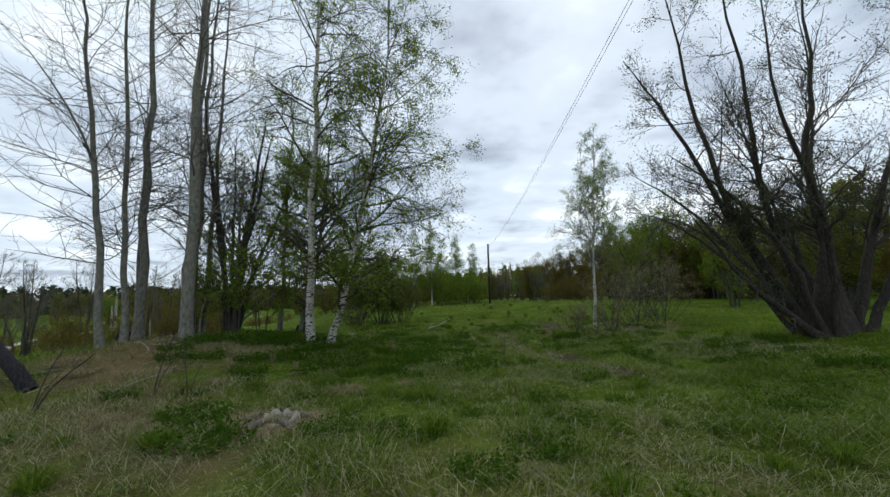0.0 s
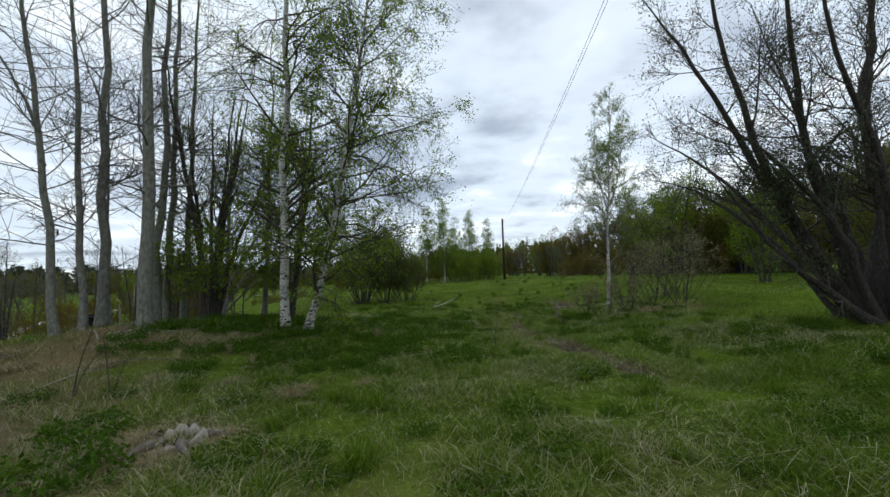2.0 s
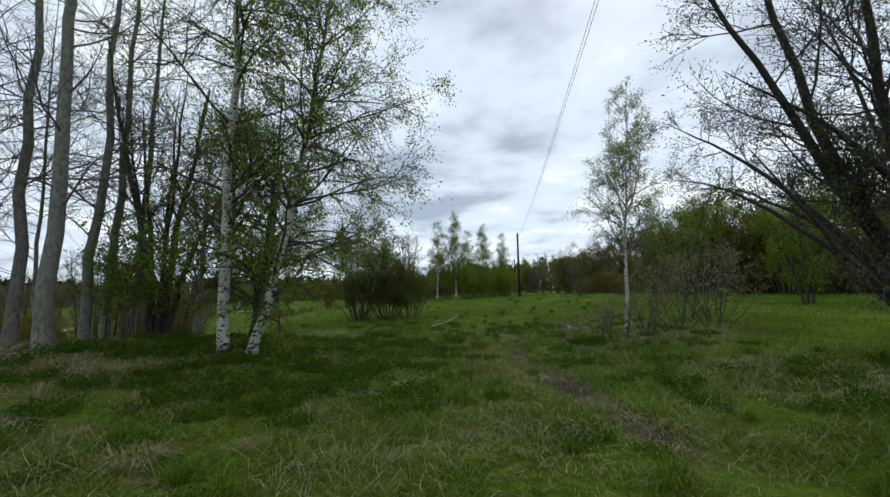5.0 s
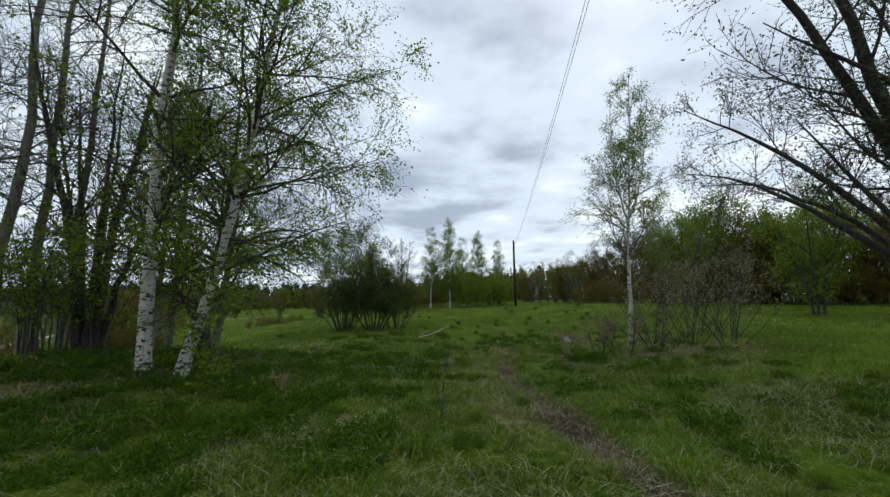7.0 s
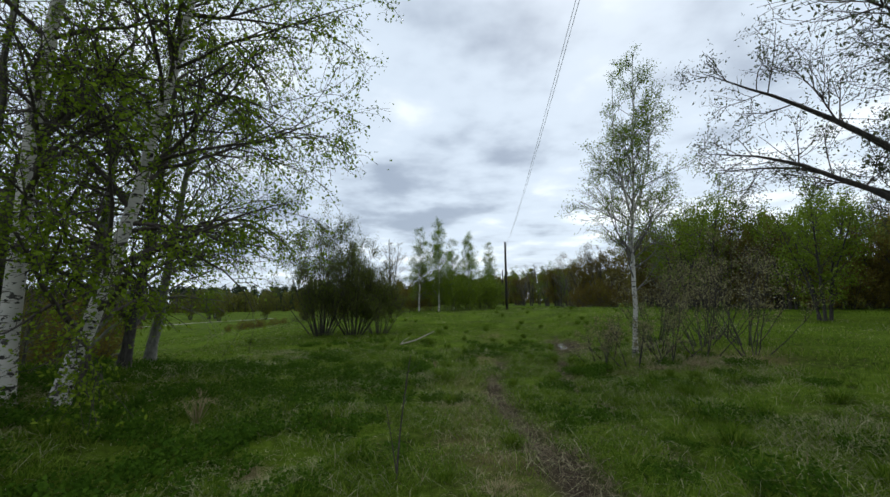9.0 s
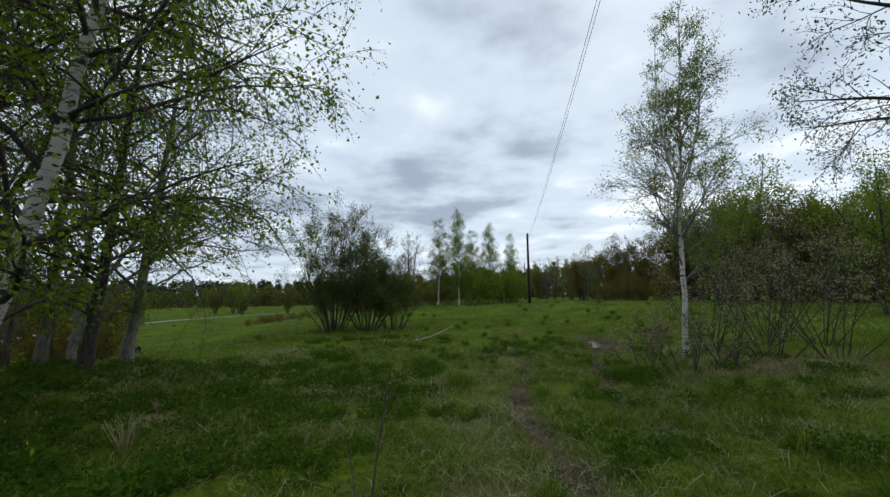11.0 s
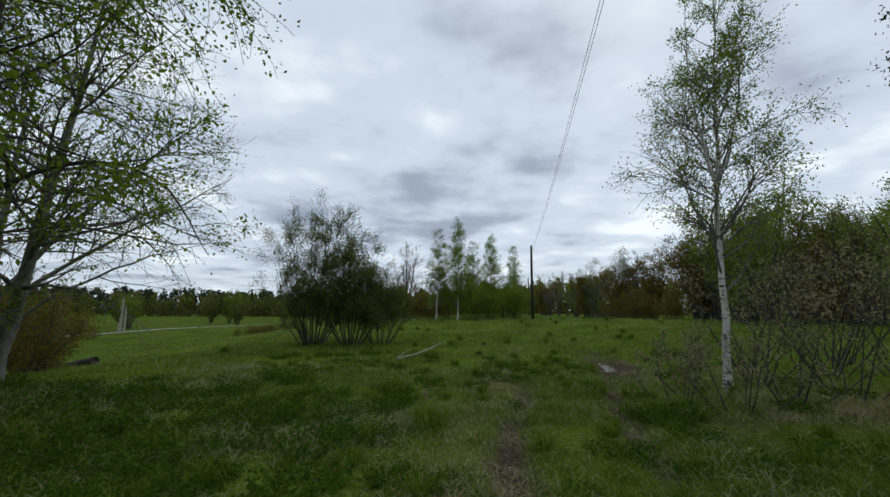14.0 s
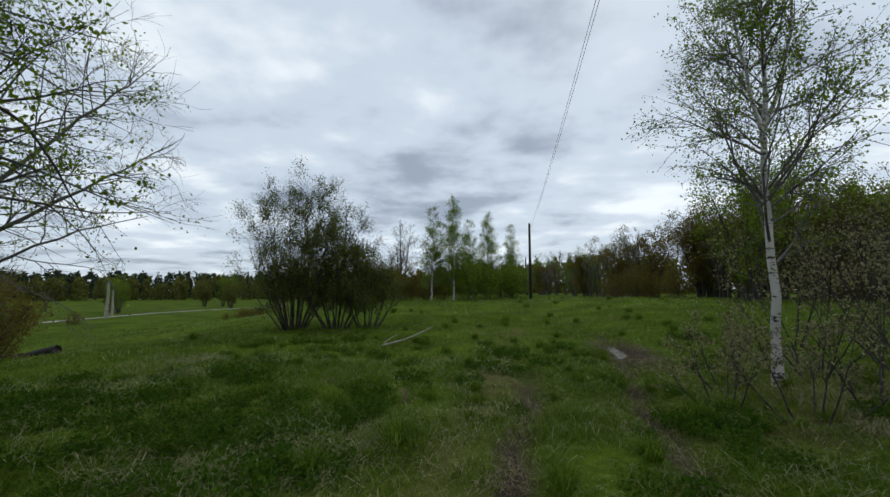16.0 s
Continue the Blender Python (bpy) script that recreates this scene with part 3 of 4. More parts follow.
# the two white birches
BIRCH_LABEL = "white-barked birch with black patches and fresh drooping leaves"
tree("birch_tree", gen(41), -3.62, 10.75, [straight(14.5, 0.15, 0.1, -0.05)], 0.112, BIRCH_BARK, TWIG_BARK, BIRCH_LEAF, BIRCH_LABEL, group="white birches",
     limbs=(60, 0.13, 0.95, 1.0, 2.7, 0.0), boughs=(8, 0.75, 0.5, -0.06), twigs=(5, 0.7, 0.7, -0.16), leaf=(7, 0.052, 0.62, 0.06), split=True)
tree("birch_tree", gen(42), -3.24, 11.03, [[(0, 0, 0), (0.5, 0.1, 1.9), (1.0, 0.2, 4.6), (1.5, 0.3, 8.0), (1.9, 0.4, 14.5)]], 0.108, BIRCH_BARK, TWIG_BARK, BIRCH_LEAF,
     "leaning white-barked birch with black patches and drooping leaves", group="white birches",
     limbs=(56, 0.13, 0.95, 1.0, 2.6, 0.0), boughs=(8, 0.75, 0.52, -0.08), twigs=(6, 0.7, 0.75, -0.2), leaf=(14, 0.055, 0.62, 0.07), split=True)

# fresh green saplings under the grove
for k, (x, y, h) in enumerate([(-6.4, 11.7, 2.6), (-5.3, 11.6, 2.4), (-7.4, 12.0, 2.6), (-5.6, 10.7, 3.0)]):
    g = gen(50 + k)
    tree("sapling", g, x, y, fan(g, 4, h, 0.8), 0.018, TWIG_BARK, TWIG_BARK, FRESH_LEAF, "young sapling with yellow-green leaves under the grove", "sapling", "saplings under the grove",
         limbs=(10, 0.25, 0.97, 0.9, 0.9, 0.02), boughs=(4, 0.7, 0.5, 0), twigs=(3, 0.7, 0.5, -0.02), leaf=(5, 0.06, 0.6, 0.06), sink=0.04)

# the spreading old willow
g = gen(61)
W = [[(-0.6, -0.3, 0.1), (-1.4, -0.4, 0.7), (-2.4, -0.5, 1.6), (-3.6, -0.4, 3.4)],
     [(-0.5, 0, 0.1), (-1.2, 0, 1.4), (-2.2, -0.1, 3.2), (-3.0, -0.3, 6.0), (-3.6, -0.4, 9.4)],
     [(-0.4, 0.2, 0.1), (-0.8, 0, 1.7), (-1.5, -0.3, 3.6), (-1.9, -0.6, 6.2), (-2.5, -0.8, 10.4)],
     [(-0.2, -0.4, 0.1), (-0.4, -0.6, 1.6), (-0.9, -1.0, 3.6), (-1.7, -1.2, 5.6), (-1.8, -1.4, 9.4)],
     [(0.1, 0.0, 0.1), (0.2, 0.1, 2.0), (0.0, 0.1, 4.6), (0.6, 0.3, 7.0), (0.7, 0.3, 11.0)],
     [(0.5, 0.0, 0.1), (1.1, 0.1, 1.6), (1.8, 0.2, 3.6), (2.6, 0.2, 5.6), (3.0, 0.2, 9.6)],
     [(0.3, 0.5, 0.1), (0.4, 1.1, 1.8), (0.4, 1.9, 4.0), (-0.3, 2.6, 8.6)],
     [(-0.5, -0.3, 0.1), (-1.3, -0.6, 1.8), (-2.4, -0.7, 3.3), (-3.9, -0.5, 4.6)],
     [(0.4, -0.4, 0.1), (0.9, -0.8, 1.7), (1.6, -1.6, 3.6), (1.8, -2.0, 7.4)],
     [(-0.5, 0.4, 0.1), (-1.2, 1.5, 2.0), (-2.0, 3.0, 3.5), (-2.8, 4.1, 4.1)],
     [(-0.3, 0.4, 0.1), (-1.1, 1.2, 2.1), (-2.1, 2.3, 4.0), (-3.1, 3.3, 5.3)],
     [(0.0, 0.6, 0.1), (-0.4, 2.1, 2.1), (-1.1, 3.8, 3.6), (-1.9, 5.2, 4.1)],
     [(-0.5, 0.1, 0.1), (-1.4, 0.1, 1.7), (-2.5, 0.0, 3.7), (-3.6, -0.1, 5.8), (-4.6, -0.2, 7.2)],
     [(0.2, 0.3, 0.1), (0.6, 0.5, 1.8), (0.8, 0.9, 4.2), (1.4, 1.2, 6.8), (1.5, 1.4, 10.2)],
     [(0, 0, 0), (0, 0, 0.7), (0.02, 0, 1.5), (0.02, 0, 2.4)]]
tree("willow_tree", g, 9.25, 9.95, W, [0.12, 0.15, 0.14, 0.115, 0.17, 0.14, 0.12, 0.1, 0.115, 0.075, 0.09, 0.075, 0.12, 0.11, 0.58], WILLOW_BARK, TWIG_BARK, WILLOW_LEAF, "old spreading willow with dark furrowed stems and small new leaves",
     limbs=(17, 0.24, 0.99, 0.8, 2.2, 0.06), boughs=(10, 0.75, 0.55, 0.05), twigs=(4, 0.7, 0.6, 0.03), leaf=(6, 0.056, 0.42, 0.09), sink=0.2, tip=0.06, limb_r=0.3, split=True, even=1.0)

# young birch among shrubs
tree("birch_tree", gen(71), 6.5, 18.35, [[(0, 0, 0), (0.15, 0.15, 1.8), (0.35, 0.4, 4.3), (0.55, 0.5, 6.6), (0.75, 0.5, 9.7)], [(0.33, 0.38, 4.1), (0.1, 0.3, 5.3), (-0.1, 0.2, 6.8), (-0.05, 0.2, 8.8)], [(0.35, 0.4, 4.4), (0.8, 0.5, 5.4), (1.1, 0.5, 6.9), (1.25, 0.5, 8.4)]], [0.078, 0.04, 0.04], BIRCH_BARK_FAR, GREY_TWIG, BIRCH_LEAF,
     "slender young birch with pale bark and sparse new leaves", limbs=(62, 0.26, 0.98, 0.8, 2.2, 0.05), boughs=(8, 0.6, 0.5, 0.0), twigs=(5, 0.6, 0.5, -0.08), leaf=(8, 0.052, 0.62, 0.07), split=True, cone=True)
for k, (x, y, h, n) in enumerate([(5.3, 17.5, 1.15, 5), (5.9, 16.8, 1.4, 6), (6.9, 17.2, 1.8, 6), (7.75, 17.2, 2.5, 7), (8.7, 16.8, 2.6, 7), (7.4, 18.9, 3.0, 8), (8.6, 18.9, 3.7, 9), (5.9, 18.6, 1.3, 5), (8.0, 20.4, 3.3, 9), (9.5, 20.1, 3.6, 9), (10.6, 21.2, 3.8, 9), (9.7, 18.6, 3.2, 9)]):
    g = gen(80 + k)
    tree("shrub", g, x, y, vase(g, n, h, 0.5 * h, 0.3), 0.014, ALDER_BARK, TWIG_BARK, SHRUB_LEAF, "thin-stemmed leggy shrub with small grey-green leaves", "shrub", "shrubs round the young birch",
         limbs=(7, 0.42, 0.97, 0.7, 0.3 * h, 0.07), boughs=(3, 0.6, 0.5, 0.05), twigs=(2, 0.7, 0.5, 0.02), leaf=(4, 0.052, 0.6, 0.05), sink=0.04, twig_r=0.003)

# the round bush in the meadow
for k, (x, y, h, s, n) in enumerate([(-6.1, 27.2, 6.1, 2.1, 26), (-4.6, 27.9, 4.6, 1.7, 18), (-3.4, 28.5, 3.1, 1.2, 12)]):
    g = gen(95 + k)
    tree("large_bush", g, x, y, vase(g, n, h, s, 0.45), 0.032, ALDER_BARK, TWIG_BARK, BUSH_LEAF, ("tall round many-stemmed bush", "lower dense bush beside the tall one", "small dense bush beside taller ones")[k] + " with small dark leaves", "bush", "bushes in the meadow",
         limbs=(17, 0.25, 0.99, 0.62, 1.25, 0.05), boughs=(7, 0.6, 0.55, 0.05), twigs=(3, 0.6, 0.55, 0.05), leaf=(6, 0.066, 0.55, 0.12), sink=0.1, twig_r=0.006, full=0.85)


# ---------------------------------------------------------------- farther trees: a few kinds, planted many times
def kind_birch(n, h):
    return tree("far_birch_tree", gen(n), 0, 0, [straight(h, 0.2, 0.1, 0.1)], 0.10, BIRCH_BARK_FAR, GREY_TWIG, FRESH_LEAF if n % 2 else BIRCH_LEAF, "slender birch in fresh light green leaf at the meadow edge", group="birches at the meadow edge",
                limbs=(90, 0.1, 0.99, 0.85, 1.9, 0.05), boughs=(8, 0.6, 0.5, 0.0), twigs=(3, 0.6, 0.5, -0.05), leaf=(9, 0.085, 0.7, 0.16), twig_r=0.008, fine=False, cone=True)


def kind_broad(n, h, leaf_mat, label, dense):
    g = gen(n)
    return tree("far_tree", g, 0, 0, fan(g, 6, h, h * 0.36, foot=0.6), 0.085, ALDER_BARK, TWIG_BARK, leaf_mat, label, group="trees along the meadow edge",
                limbs=(18, 0.12, 0.98, 0.8, h * 0.26, 0.05), boughs=(5, 0.65, 0.55, 0.03), twigs=(3, 0.7, 0.6, 0.0), leaf=(dense * 4, 0.14, 0.7, 0.22), twig_r=0.011, fine=False)


def kind_bare(n, h):
    g = gen(n)
    return tree("far_bare_tree", g, 0, 0, fan(g, 3, h, h * 0.2, foot=0.4), 0.1, ALDER_BARK, GREY_TWIG, FAR_LEAF, "bare grey tree with fine twigs at the meadow edge", group="trees along the meadow edge",
                limbs=(20, 0.2, 0.98, 0.6, h * 0.24, 0.08), boughs=(5, 0.55, 0.5, 0.05), twigs=(4, 0.6, 0.5, 0.03), leaf=(1, 0.09, 0.6, 0.1), twig_r=0.008)


def kind_brush(n, h, leaf_mat, label):
    g = gen(n)
    return tree("brush", g, 0, 0, vase(g, 11, h, h * 0.5, 0.5), 0.026, ALDER_BARK, TWIG_BARK, leaf_mat, label, "bush", "brush along the meadow edge",
                limbs=(11, 0.08, 0.98, 0.75, h * 0.36, 0.05), boughs=(3, 0.6, 0.55, 0.03), twigs=(3, 0.6, 0.6, 0.0), leaf=(9, 0.1, 0.65, 0.16), twig_r=0.008, fine=False)


KINDS = {"birch": [kind_birch(201, 10), kind_birch(202, 9.5)],
         "green": [kind_broad(211, 8, FAR_LEAF, "leafy tree in dull green spring leaf", 3), kind_broad(212, 9, FRESH_LEAF, "leafy tree in yellow-green spring leaf", 2)],
         "brown": [kind_broad(213, 8, BROWN_LEAF, "brown budding tree with dense twigs", 2), kind_broad(214, 7.5, BROWN_LEAF, "low brown budding tree with dense twigs", 3)],
         "bare": [kind_bare(221, 9), kind_bare(222, 8)],
         "brush": [kind_brush(231, 3.4, BROWN_LEAF, "low brown brush at the meadow edge"), kind_brush(232, 3.2, FRESH_LEAF, "low yellow-green brush at the meadow edge")]}
USED = set()


def plant(kind, which, x, y, s, turn):
    src = KINDS[kind][which]
    m = pose(x, y, z_at(x, y) - 0.12, 0, 0, turn) @ Matrix.Scale(s, 4)
    if src not in USED:
        USED.add(src)
        src.matrix_basis = m
        return src
    keep = src.scale.copy()
    src.scale = (1, 1, 1)
    c = copy_thing(src, m)
    src.scale = keep
    return c


def row(rng, line, gap, mix, low, high, jitter, which=2):
    """Trees along a line on the plan, of the first kinds of each sort."""
    line = np.array(line, float)
    seg = np.linalg.norm(np.diff(line, axis=0), axis=1)
    at = np.concatenate([[0], np.cumsum(seg)])
    for d in np.arange(0, at[-1], gap):
        d += rng.uniform(-0.3, 0.3) * gap
        x = np.interp(d, at, line[:, 0]) + rng.normal(0, jitter)
        y = np.interp(d, at, line[:, 1]) + rng.normal(0, jitter)
        k = mix[rng.integers(len(mix))]
        plant(k, int(rng.integers(which)), x, y, rng.uniform(low, high), rng.uniform(0, 360))


# the birch group in the middle distance
for k, (x, y, s) in enumerate([(-4.4, 51, 0.95), (-2.1, 50.4, 1.05), (-0.6, 53.5, 0.85), (1.2, 56, 0.98), (3.6, 61, 0.9)]):
    plant("birch", k % 2, x, y, s, 70 * k)
for k, (x, y, s, w) in enumerate([(-1.2, 51.8, 1.3, 1), (0.4, 54, 1.2, 1), (2.6, 57, 1.45, 1), (3.7, 59, 1.3, 1), (-3.2, 53, 0.9, 0), (-5.3, 53.5, 1.0, 0), (-7.5, 54, 1.1, 0), (-9.6, 54.5, 1.1, 0), (-11.8, 55, 1.2, 0), (-14, 56, 1.1, 0)]):
    plant("brush", w, x, y, s, 50 * k)
row(gen(301), [(-7.5, 57), (-15, 60)], 2.6, ["bare"], 0.85, 1.0, 0.6)
row(gen(302), [(-16, 62), (-26, 66)], 4, ["bare", "brown"], 0.6, 0.8, 0.8)
# the long edge of trees on the other side
row(gen(303), [(20, 50), (24, 43), (32, 39), (44, 40), (58, 42)], 2.2, ["brown", "brown", "bare", "brown", "green"], 0.7, 1.0, 0.9)
row(gen(304), [(18, 60), (24, 50), (31, 44), (45, 46), (60, 48)], 3.4, ["bare", "green", "bare", "brown"], 0.95, 1.35, 1.2)
row(gen(305), [(15, 56), (20, 48.5), (25, 41.5), (33, 37), (46, 38)], 1.9, ["brush", "brush", "brown"], 0.75, 1.1, 0.7, 1)
row(gen(306), [(9, 118), (13, 92), (16, 74), (16, 62)], 2.6, ["bare", "bare", "brown", "bare", "green"], 0.75, 1.0, 1.3)
row(gen(307), [(20, 30), (30, 22), (40, 10)], 3.2, ["brown", "green"], 0.8, 1.1, 1.2)
row(gen(308), [(10, 122), (-6, 120), (-30, 118)], 5, ["brown", "bare", "green"], 0.8, 1.0, 1.5)
for k, (x, y, s) in enumerate([(19, 41, 1.05), (22.5, 44, 1.25), (26, 39.5, 1.05), (33, 43, 1.2)]):
    plant("green", 1, x, y, s, 80 * k)
# undergrowth behind the grove
for k, (x, y, kind, s) in enumerate([(-9.4, 14.6, "bare", 0.34), (-10.6, 13.0, "brush", 0.45), (-11.5, 15.5, "bare", 0.4), (-12.6, 12.2, "bare", 0.36), (-13.4, 14.4, "brush", 0.55), (-10.2, 16.4, "bare", 0.36), (-14.6, 12.6, "bare", 0.42), (-20.5, 21.5, "brush", 0.7), (-23.0, 24.0, "bare", 0.5), (-25.5, 22.0, "brush", 0.8), (-28.0, 25.5, "bare", 0.55), (-12.5, 20.5, "brush", 0.9), (-13.6, 22.2, "bare", 0.4), (-14.4, 21.2, "brush", 1.0), (-11.4, 18.6, "brush", 0.75), (-15.6, 23.5, "brush", 0.95), (-12.9, 18.4, "bare", 0.42)]):
    plant(kind, 0, x, y, s, 47 * k)

# ---------------------------------------------------------------- far woods and the low field
def far_wood(name, rng, n, region, h0, h1, mat, label):
    """A distant wood: tapered stems with ragged clumps of foliage, one mesh."""
    pts = region(rng, n)
    st, lv = [], []
    for x, y in pts:
        z, h = z_at(x, y), rng.uniform(h0, h1)
        P = np.array([[[x, y, z - 0.3], [x, y, z + h * 0.5], [x, y, z + h]]])
        st.append(tubes(P, np.array([[0.2, 0.13, 0.02]]), 4))
        c = 46
        u = rng.uniform(0.02, 1.0, c)
        w = h * 0.2 * (1.1 - u) ** 0.6
        a = rng.uniform(0, 6.283, c)
        p = np.stack([x + np.cos(a) * w * rng.uniform(0.2, 1, c), y + np.sin(a) * w * rng.uniform(0.2, 1, c), z + u * h], -1)
        lv.append(leaves_on(rng, np.repeat(p[:, None], 2, 1), 3, h * 0.11, 0.8, h * 0.03))
    e = tagged(empty(name, 0, 0, 0), label, "forest", kind="stuff")
    tagged(part("stemwork", *joined(st), ALDER_BARK, e), kind="stuff")
    tagged(part("foliage", *joined(lv), mat, e, smooth=False), kind="stuff")
    return e


def belt(x0, y0, x1, y1, depth):
    def region(rng, n):
        u = rng.uniform(0, 1, n)
        d = rng.uniform(0, 1, n) * depth
        L = math.hypot(x1 - x0, y1 - y0)
        return np.stack([x0 + (x1 - x0) * u - (y1 - y0) / L * d, y0 + (y1 - y0) * u + (x1 - x0) / L * d], -1)
    return region


far_wood("far_pine_wood", gen(401), 700, belt(-30, 260, -330, 130, -40), 8, 14, PINE_LEAF, "dark distant pine forest along the horizon")
far_wood("far_mixed_wood", gen(402), 200, belt(-60, 190, -190, 110, -14), 5, 9, FAR_LEAF, "distant mixed wood beyond the low field")
far_wood("far_wood_behind", gen(403), 220, belt(160, -90, -160, -90, 30), 8, 13, FAR_LEAF, "distant mixed wood behind the meadow")
far_wood("far_wood_beyond", gen(404), 420, belt(220, 100, -40, 215, 25), 8, 13, FAR_LEAF, "distant mixed wood beyond the tree line")
row(gen(310), [(-62, 92), (-58, 98)], 3, ["green"], 0.8, 0.95, 1.5)
row(gen(311), [(-56, 66), (-62, 72)], 3, ["green", "bare"], 0.6, 0.8, 1.5)
row(gen(312), [(-48, 82), (-42, 104)], 9, ["green"], 0.5, 0.8, 2)
row(gen(313), [(-23, 25), (-28, 23), (-36, 21)], 2.0, ["brown", "bare"], 0.55, 0.8, 1.0)
for k, (x, y, s) in enumerate([(-26.2, 51, 0.3), (-25.2, 51.6, 0.36), (-24.3, 51.2, 0.33), (-23.4, 52.3, 0.38), (-22.6, 51.8, 0.34), (-21.6, 52.5, 0.36), (-20.8, 53, 0.33), (-24.8, 52.8, 0.36), (-40, 47, 0.4)]):
    plant("brush", 0, x, y, s, 60 * k)
plant("bare", 0, -70, 68, 0.45, 30)

# ---------------------------------------------------------------- power line
def ring_solid(radii, heights, sides, centre=(0, 0)):
    """A turned shape, closed at both ends, as quads."""
    a = np.arange(sides) * (2 * np.pi / sides)
    V = [(centre[0] + r * math.cos(t), centre[1] + r * math.sin(t), h) for r, h in zip(radii, heights) for t in a]
    F = [(j * sides + s, j * sides + (s + 1) % sides, (j + 1) * sides + (s + 1) % sides, (j + 1) * sides + s) for j in range(len(radii) - 1) for s in range(sides)]
    return np.array(V), np.array(F)


def box(x0, y0, z0, x1, y1, z1):
    V = np.array([(x, y, z) for z in (z0, z1) for y in (y0, y1) for x in (x0, x1)], float)
    return V, np.array([(0, 2, 3, 1), (4, 5, 7, 6), (0, 1, 5, 4), (1, 3, 7, 5), (3, 2, 6, 7), (2, 0, 4, 6)])


def power_pole(x, y, h, turn=0.0):
    e = tagged(empty("power_pole", x, y, z_at(x, y)), "dark weathered wooden power pole standing in the meadow", "utility pole", "power poles")
    e.rotation_euler = (0, 0, turn)
    part("post", *ring_solid([0.001, 0.16, 0.145, 0.12, 0.105, 0.001], [-0.4, -0.4, h * 0.4, h * 0.8, h, h + 0.05], 12), POLE_WOOD, e)
    for sx, hz in ((0.10, h - 0.38), (0.15, h - 0.44)):
        hook = spline([(0.06, 0, hz - 0.02), (sx + 0.03, 0, hz - 0.04), (sx + 0.06, 0, hz + 0.1)], 8)
        part("hook", *tubes(hook, np.full((1, 8), 0.011), 6), WIRE, e)
        part("insulator", *ring_solid([0.001, 0.03, 0.045, 0.03, 0.04, 0.025, 0.001], [hz + 0.06 + d for d in (0, 0, 0.03, 0.05, 0.08, 0.12, 0.13)], 10, (sx + 0.06, 0)), GLASSY, e)
    return e


power_pole(5.6, 55.5, 8.1)
power_pole(7.9, 98, 8.0)
power_pole(2.85, -12.0, 8.4)


def wire(a, b, sag):
    u = np.linspace(0, 1, 40)[:, None]
    P = np.array(a) * (1 - u) + np.array(b) * u
    P[:, 2:] -= 4 * sag * u * (1 - u)
    e = part("power_line", *tubes(P[None], np.full((1, 40), 0.0065), 5), WIRE)
    return tagged(e, "thin sagging metal power line between the poles", "cable", "power lines")


for sx, dz in ((0.16, -0.24), (0.21, -0.30)):
    p0, p1, p2 = [(x + sx, y, z_at(x, y) + h + dz) for x, y, h in ((2.85, -12, 8.4), (5.6, 55.5, 8.1), (7.9, 98, 8.0))]
    wire(p0, p1, 1.1)
    wire(p1, p2, 0.6)

# ---------------------------------------------------------------- things lying and standing about
def log(name, pts, r0, r1, mat, label, category, sides=10, k=12, seed=1):
    P = spline(pts, k)
    rng = gen(seed)
    R = taper(1, k, r0, r1) * rng.uniform(0.9, 1.1, (1, k))
    V, F = tubes(P, R, sides)
    V = V + rng.normal(0, r0 * 0.06, V.shape)
    n = len(V)
    ends = np.array([P[0, 0], P[0, -1]])
    V = np.concatenate([V, ends])
    caps = [(n, s, (s + 1) % sides, n) for s in range(sides)] + [(n + 1, n - sides + (s + 1) % sides, n - sides + s, n + 1) for s in range(sides)]
    tri = np.concatenate([F[:, [0, 1, 2]], F[:, [0, 2, 3]], np.array(caps)[:, :3]])
    return tagged(part(name, V, tri, mat), label, category)


def on(x, y, up=0.0):
    return (x, y, z_at(x, y) + up)


log("fallen_pole", [on(-1.15, 23.0, 0.06), on(-0.6, 23.8, 0.16), on(0.05, 24.9, 0.42)], 0.03, 0.02, DEAD_WOOD, "pale barkless pole lying aslant in the grass", "fallen branch", 8)
log("fallen_branch", [on(-1.1, 23.05, 0.12), on(-1.0, 23.3, 0.2), on(-0.85, 23.7, 0.28)], 0.014, 0.008, DEAD_WOOD, "short pale branch leaning on a fallen pole", "fallen branch", 6)
log("charred_log", [on(-6.85, 6.75, -0.05), on(-7.2, 6.85, 0.2), on(-8.1, 7.1, 0.75)], 0.12, 0.11, CHAR_OR_HOLLOW, "black charred log leaning up out of the grass", "log", 12, seed=4)
log("fallen_log", [on(-17.3, 26.2, 0.1), on(-16.4, 26.0, 0.14), on(-15.7, 26.0, 0.16)], 0.15, 0.2, WILLOW_BARK, "dark rotten log lying in the meadow", "log", 12, seed=5)
log("fallen_log", [on(-18.8, 25.4, 0.05), on(-17.6, 25.3, 0.1), on(-16.6, 25.4, 0.08)], 0.1, 0.12, ROTTEN, "thin rotten log half sunk in grass", "log", 10, seed=6)
log("tree_snag", [on(-46, 56, -0.2), on(-45.9, 56, 2.2), on(-45.95, 56, 4.6)], 0.22, 0.12, DEAD_WOOD, "pale dead standing trunk beside the gravel road", "dead tree", seed=7)
log("tree_snag", [on(-51, 61.5, -0.2), on(-51, 61.5, 1.5), on(-51.1, 61.5, 3.4)], 0.16, 0.1, DEAD_WOOD, "short pale dead trunk near the road", "dead tree", seed=8)
log("marker_post", [on(-62, 102, -0.2), on(-62, 102, 1.6), on(-62, 102, 3.4)], 0.3, 0.28, GLASSY, "white painted marker post beyond the road", "post", seed=9)
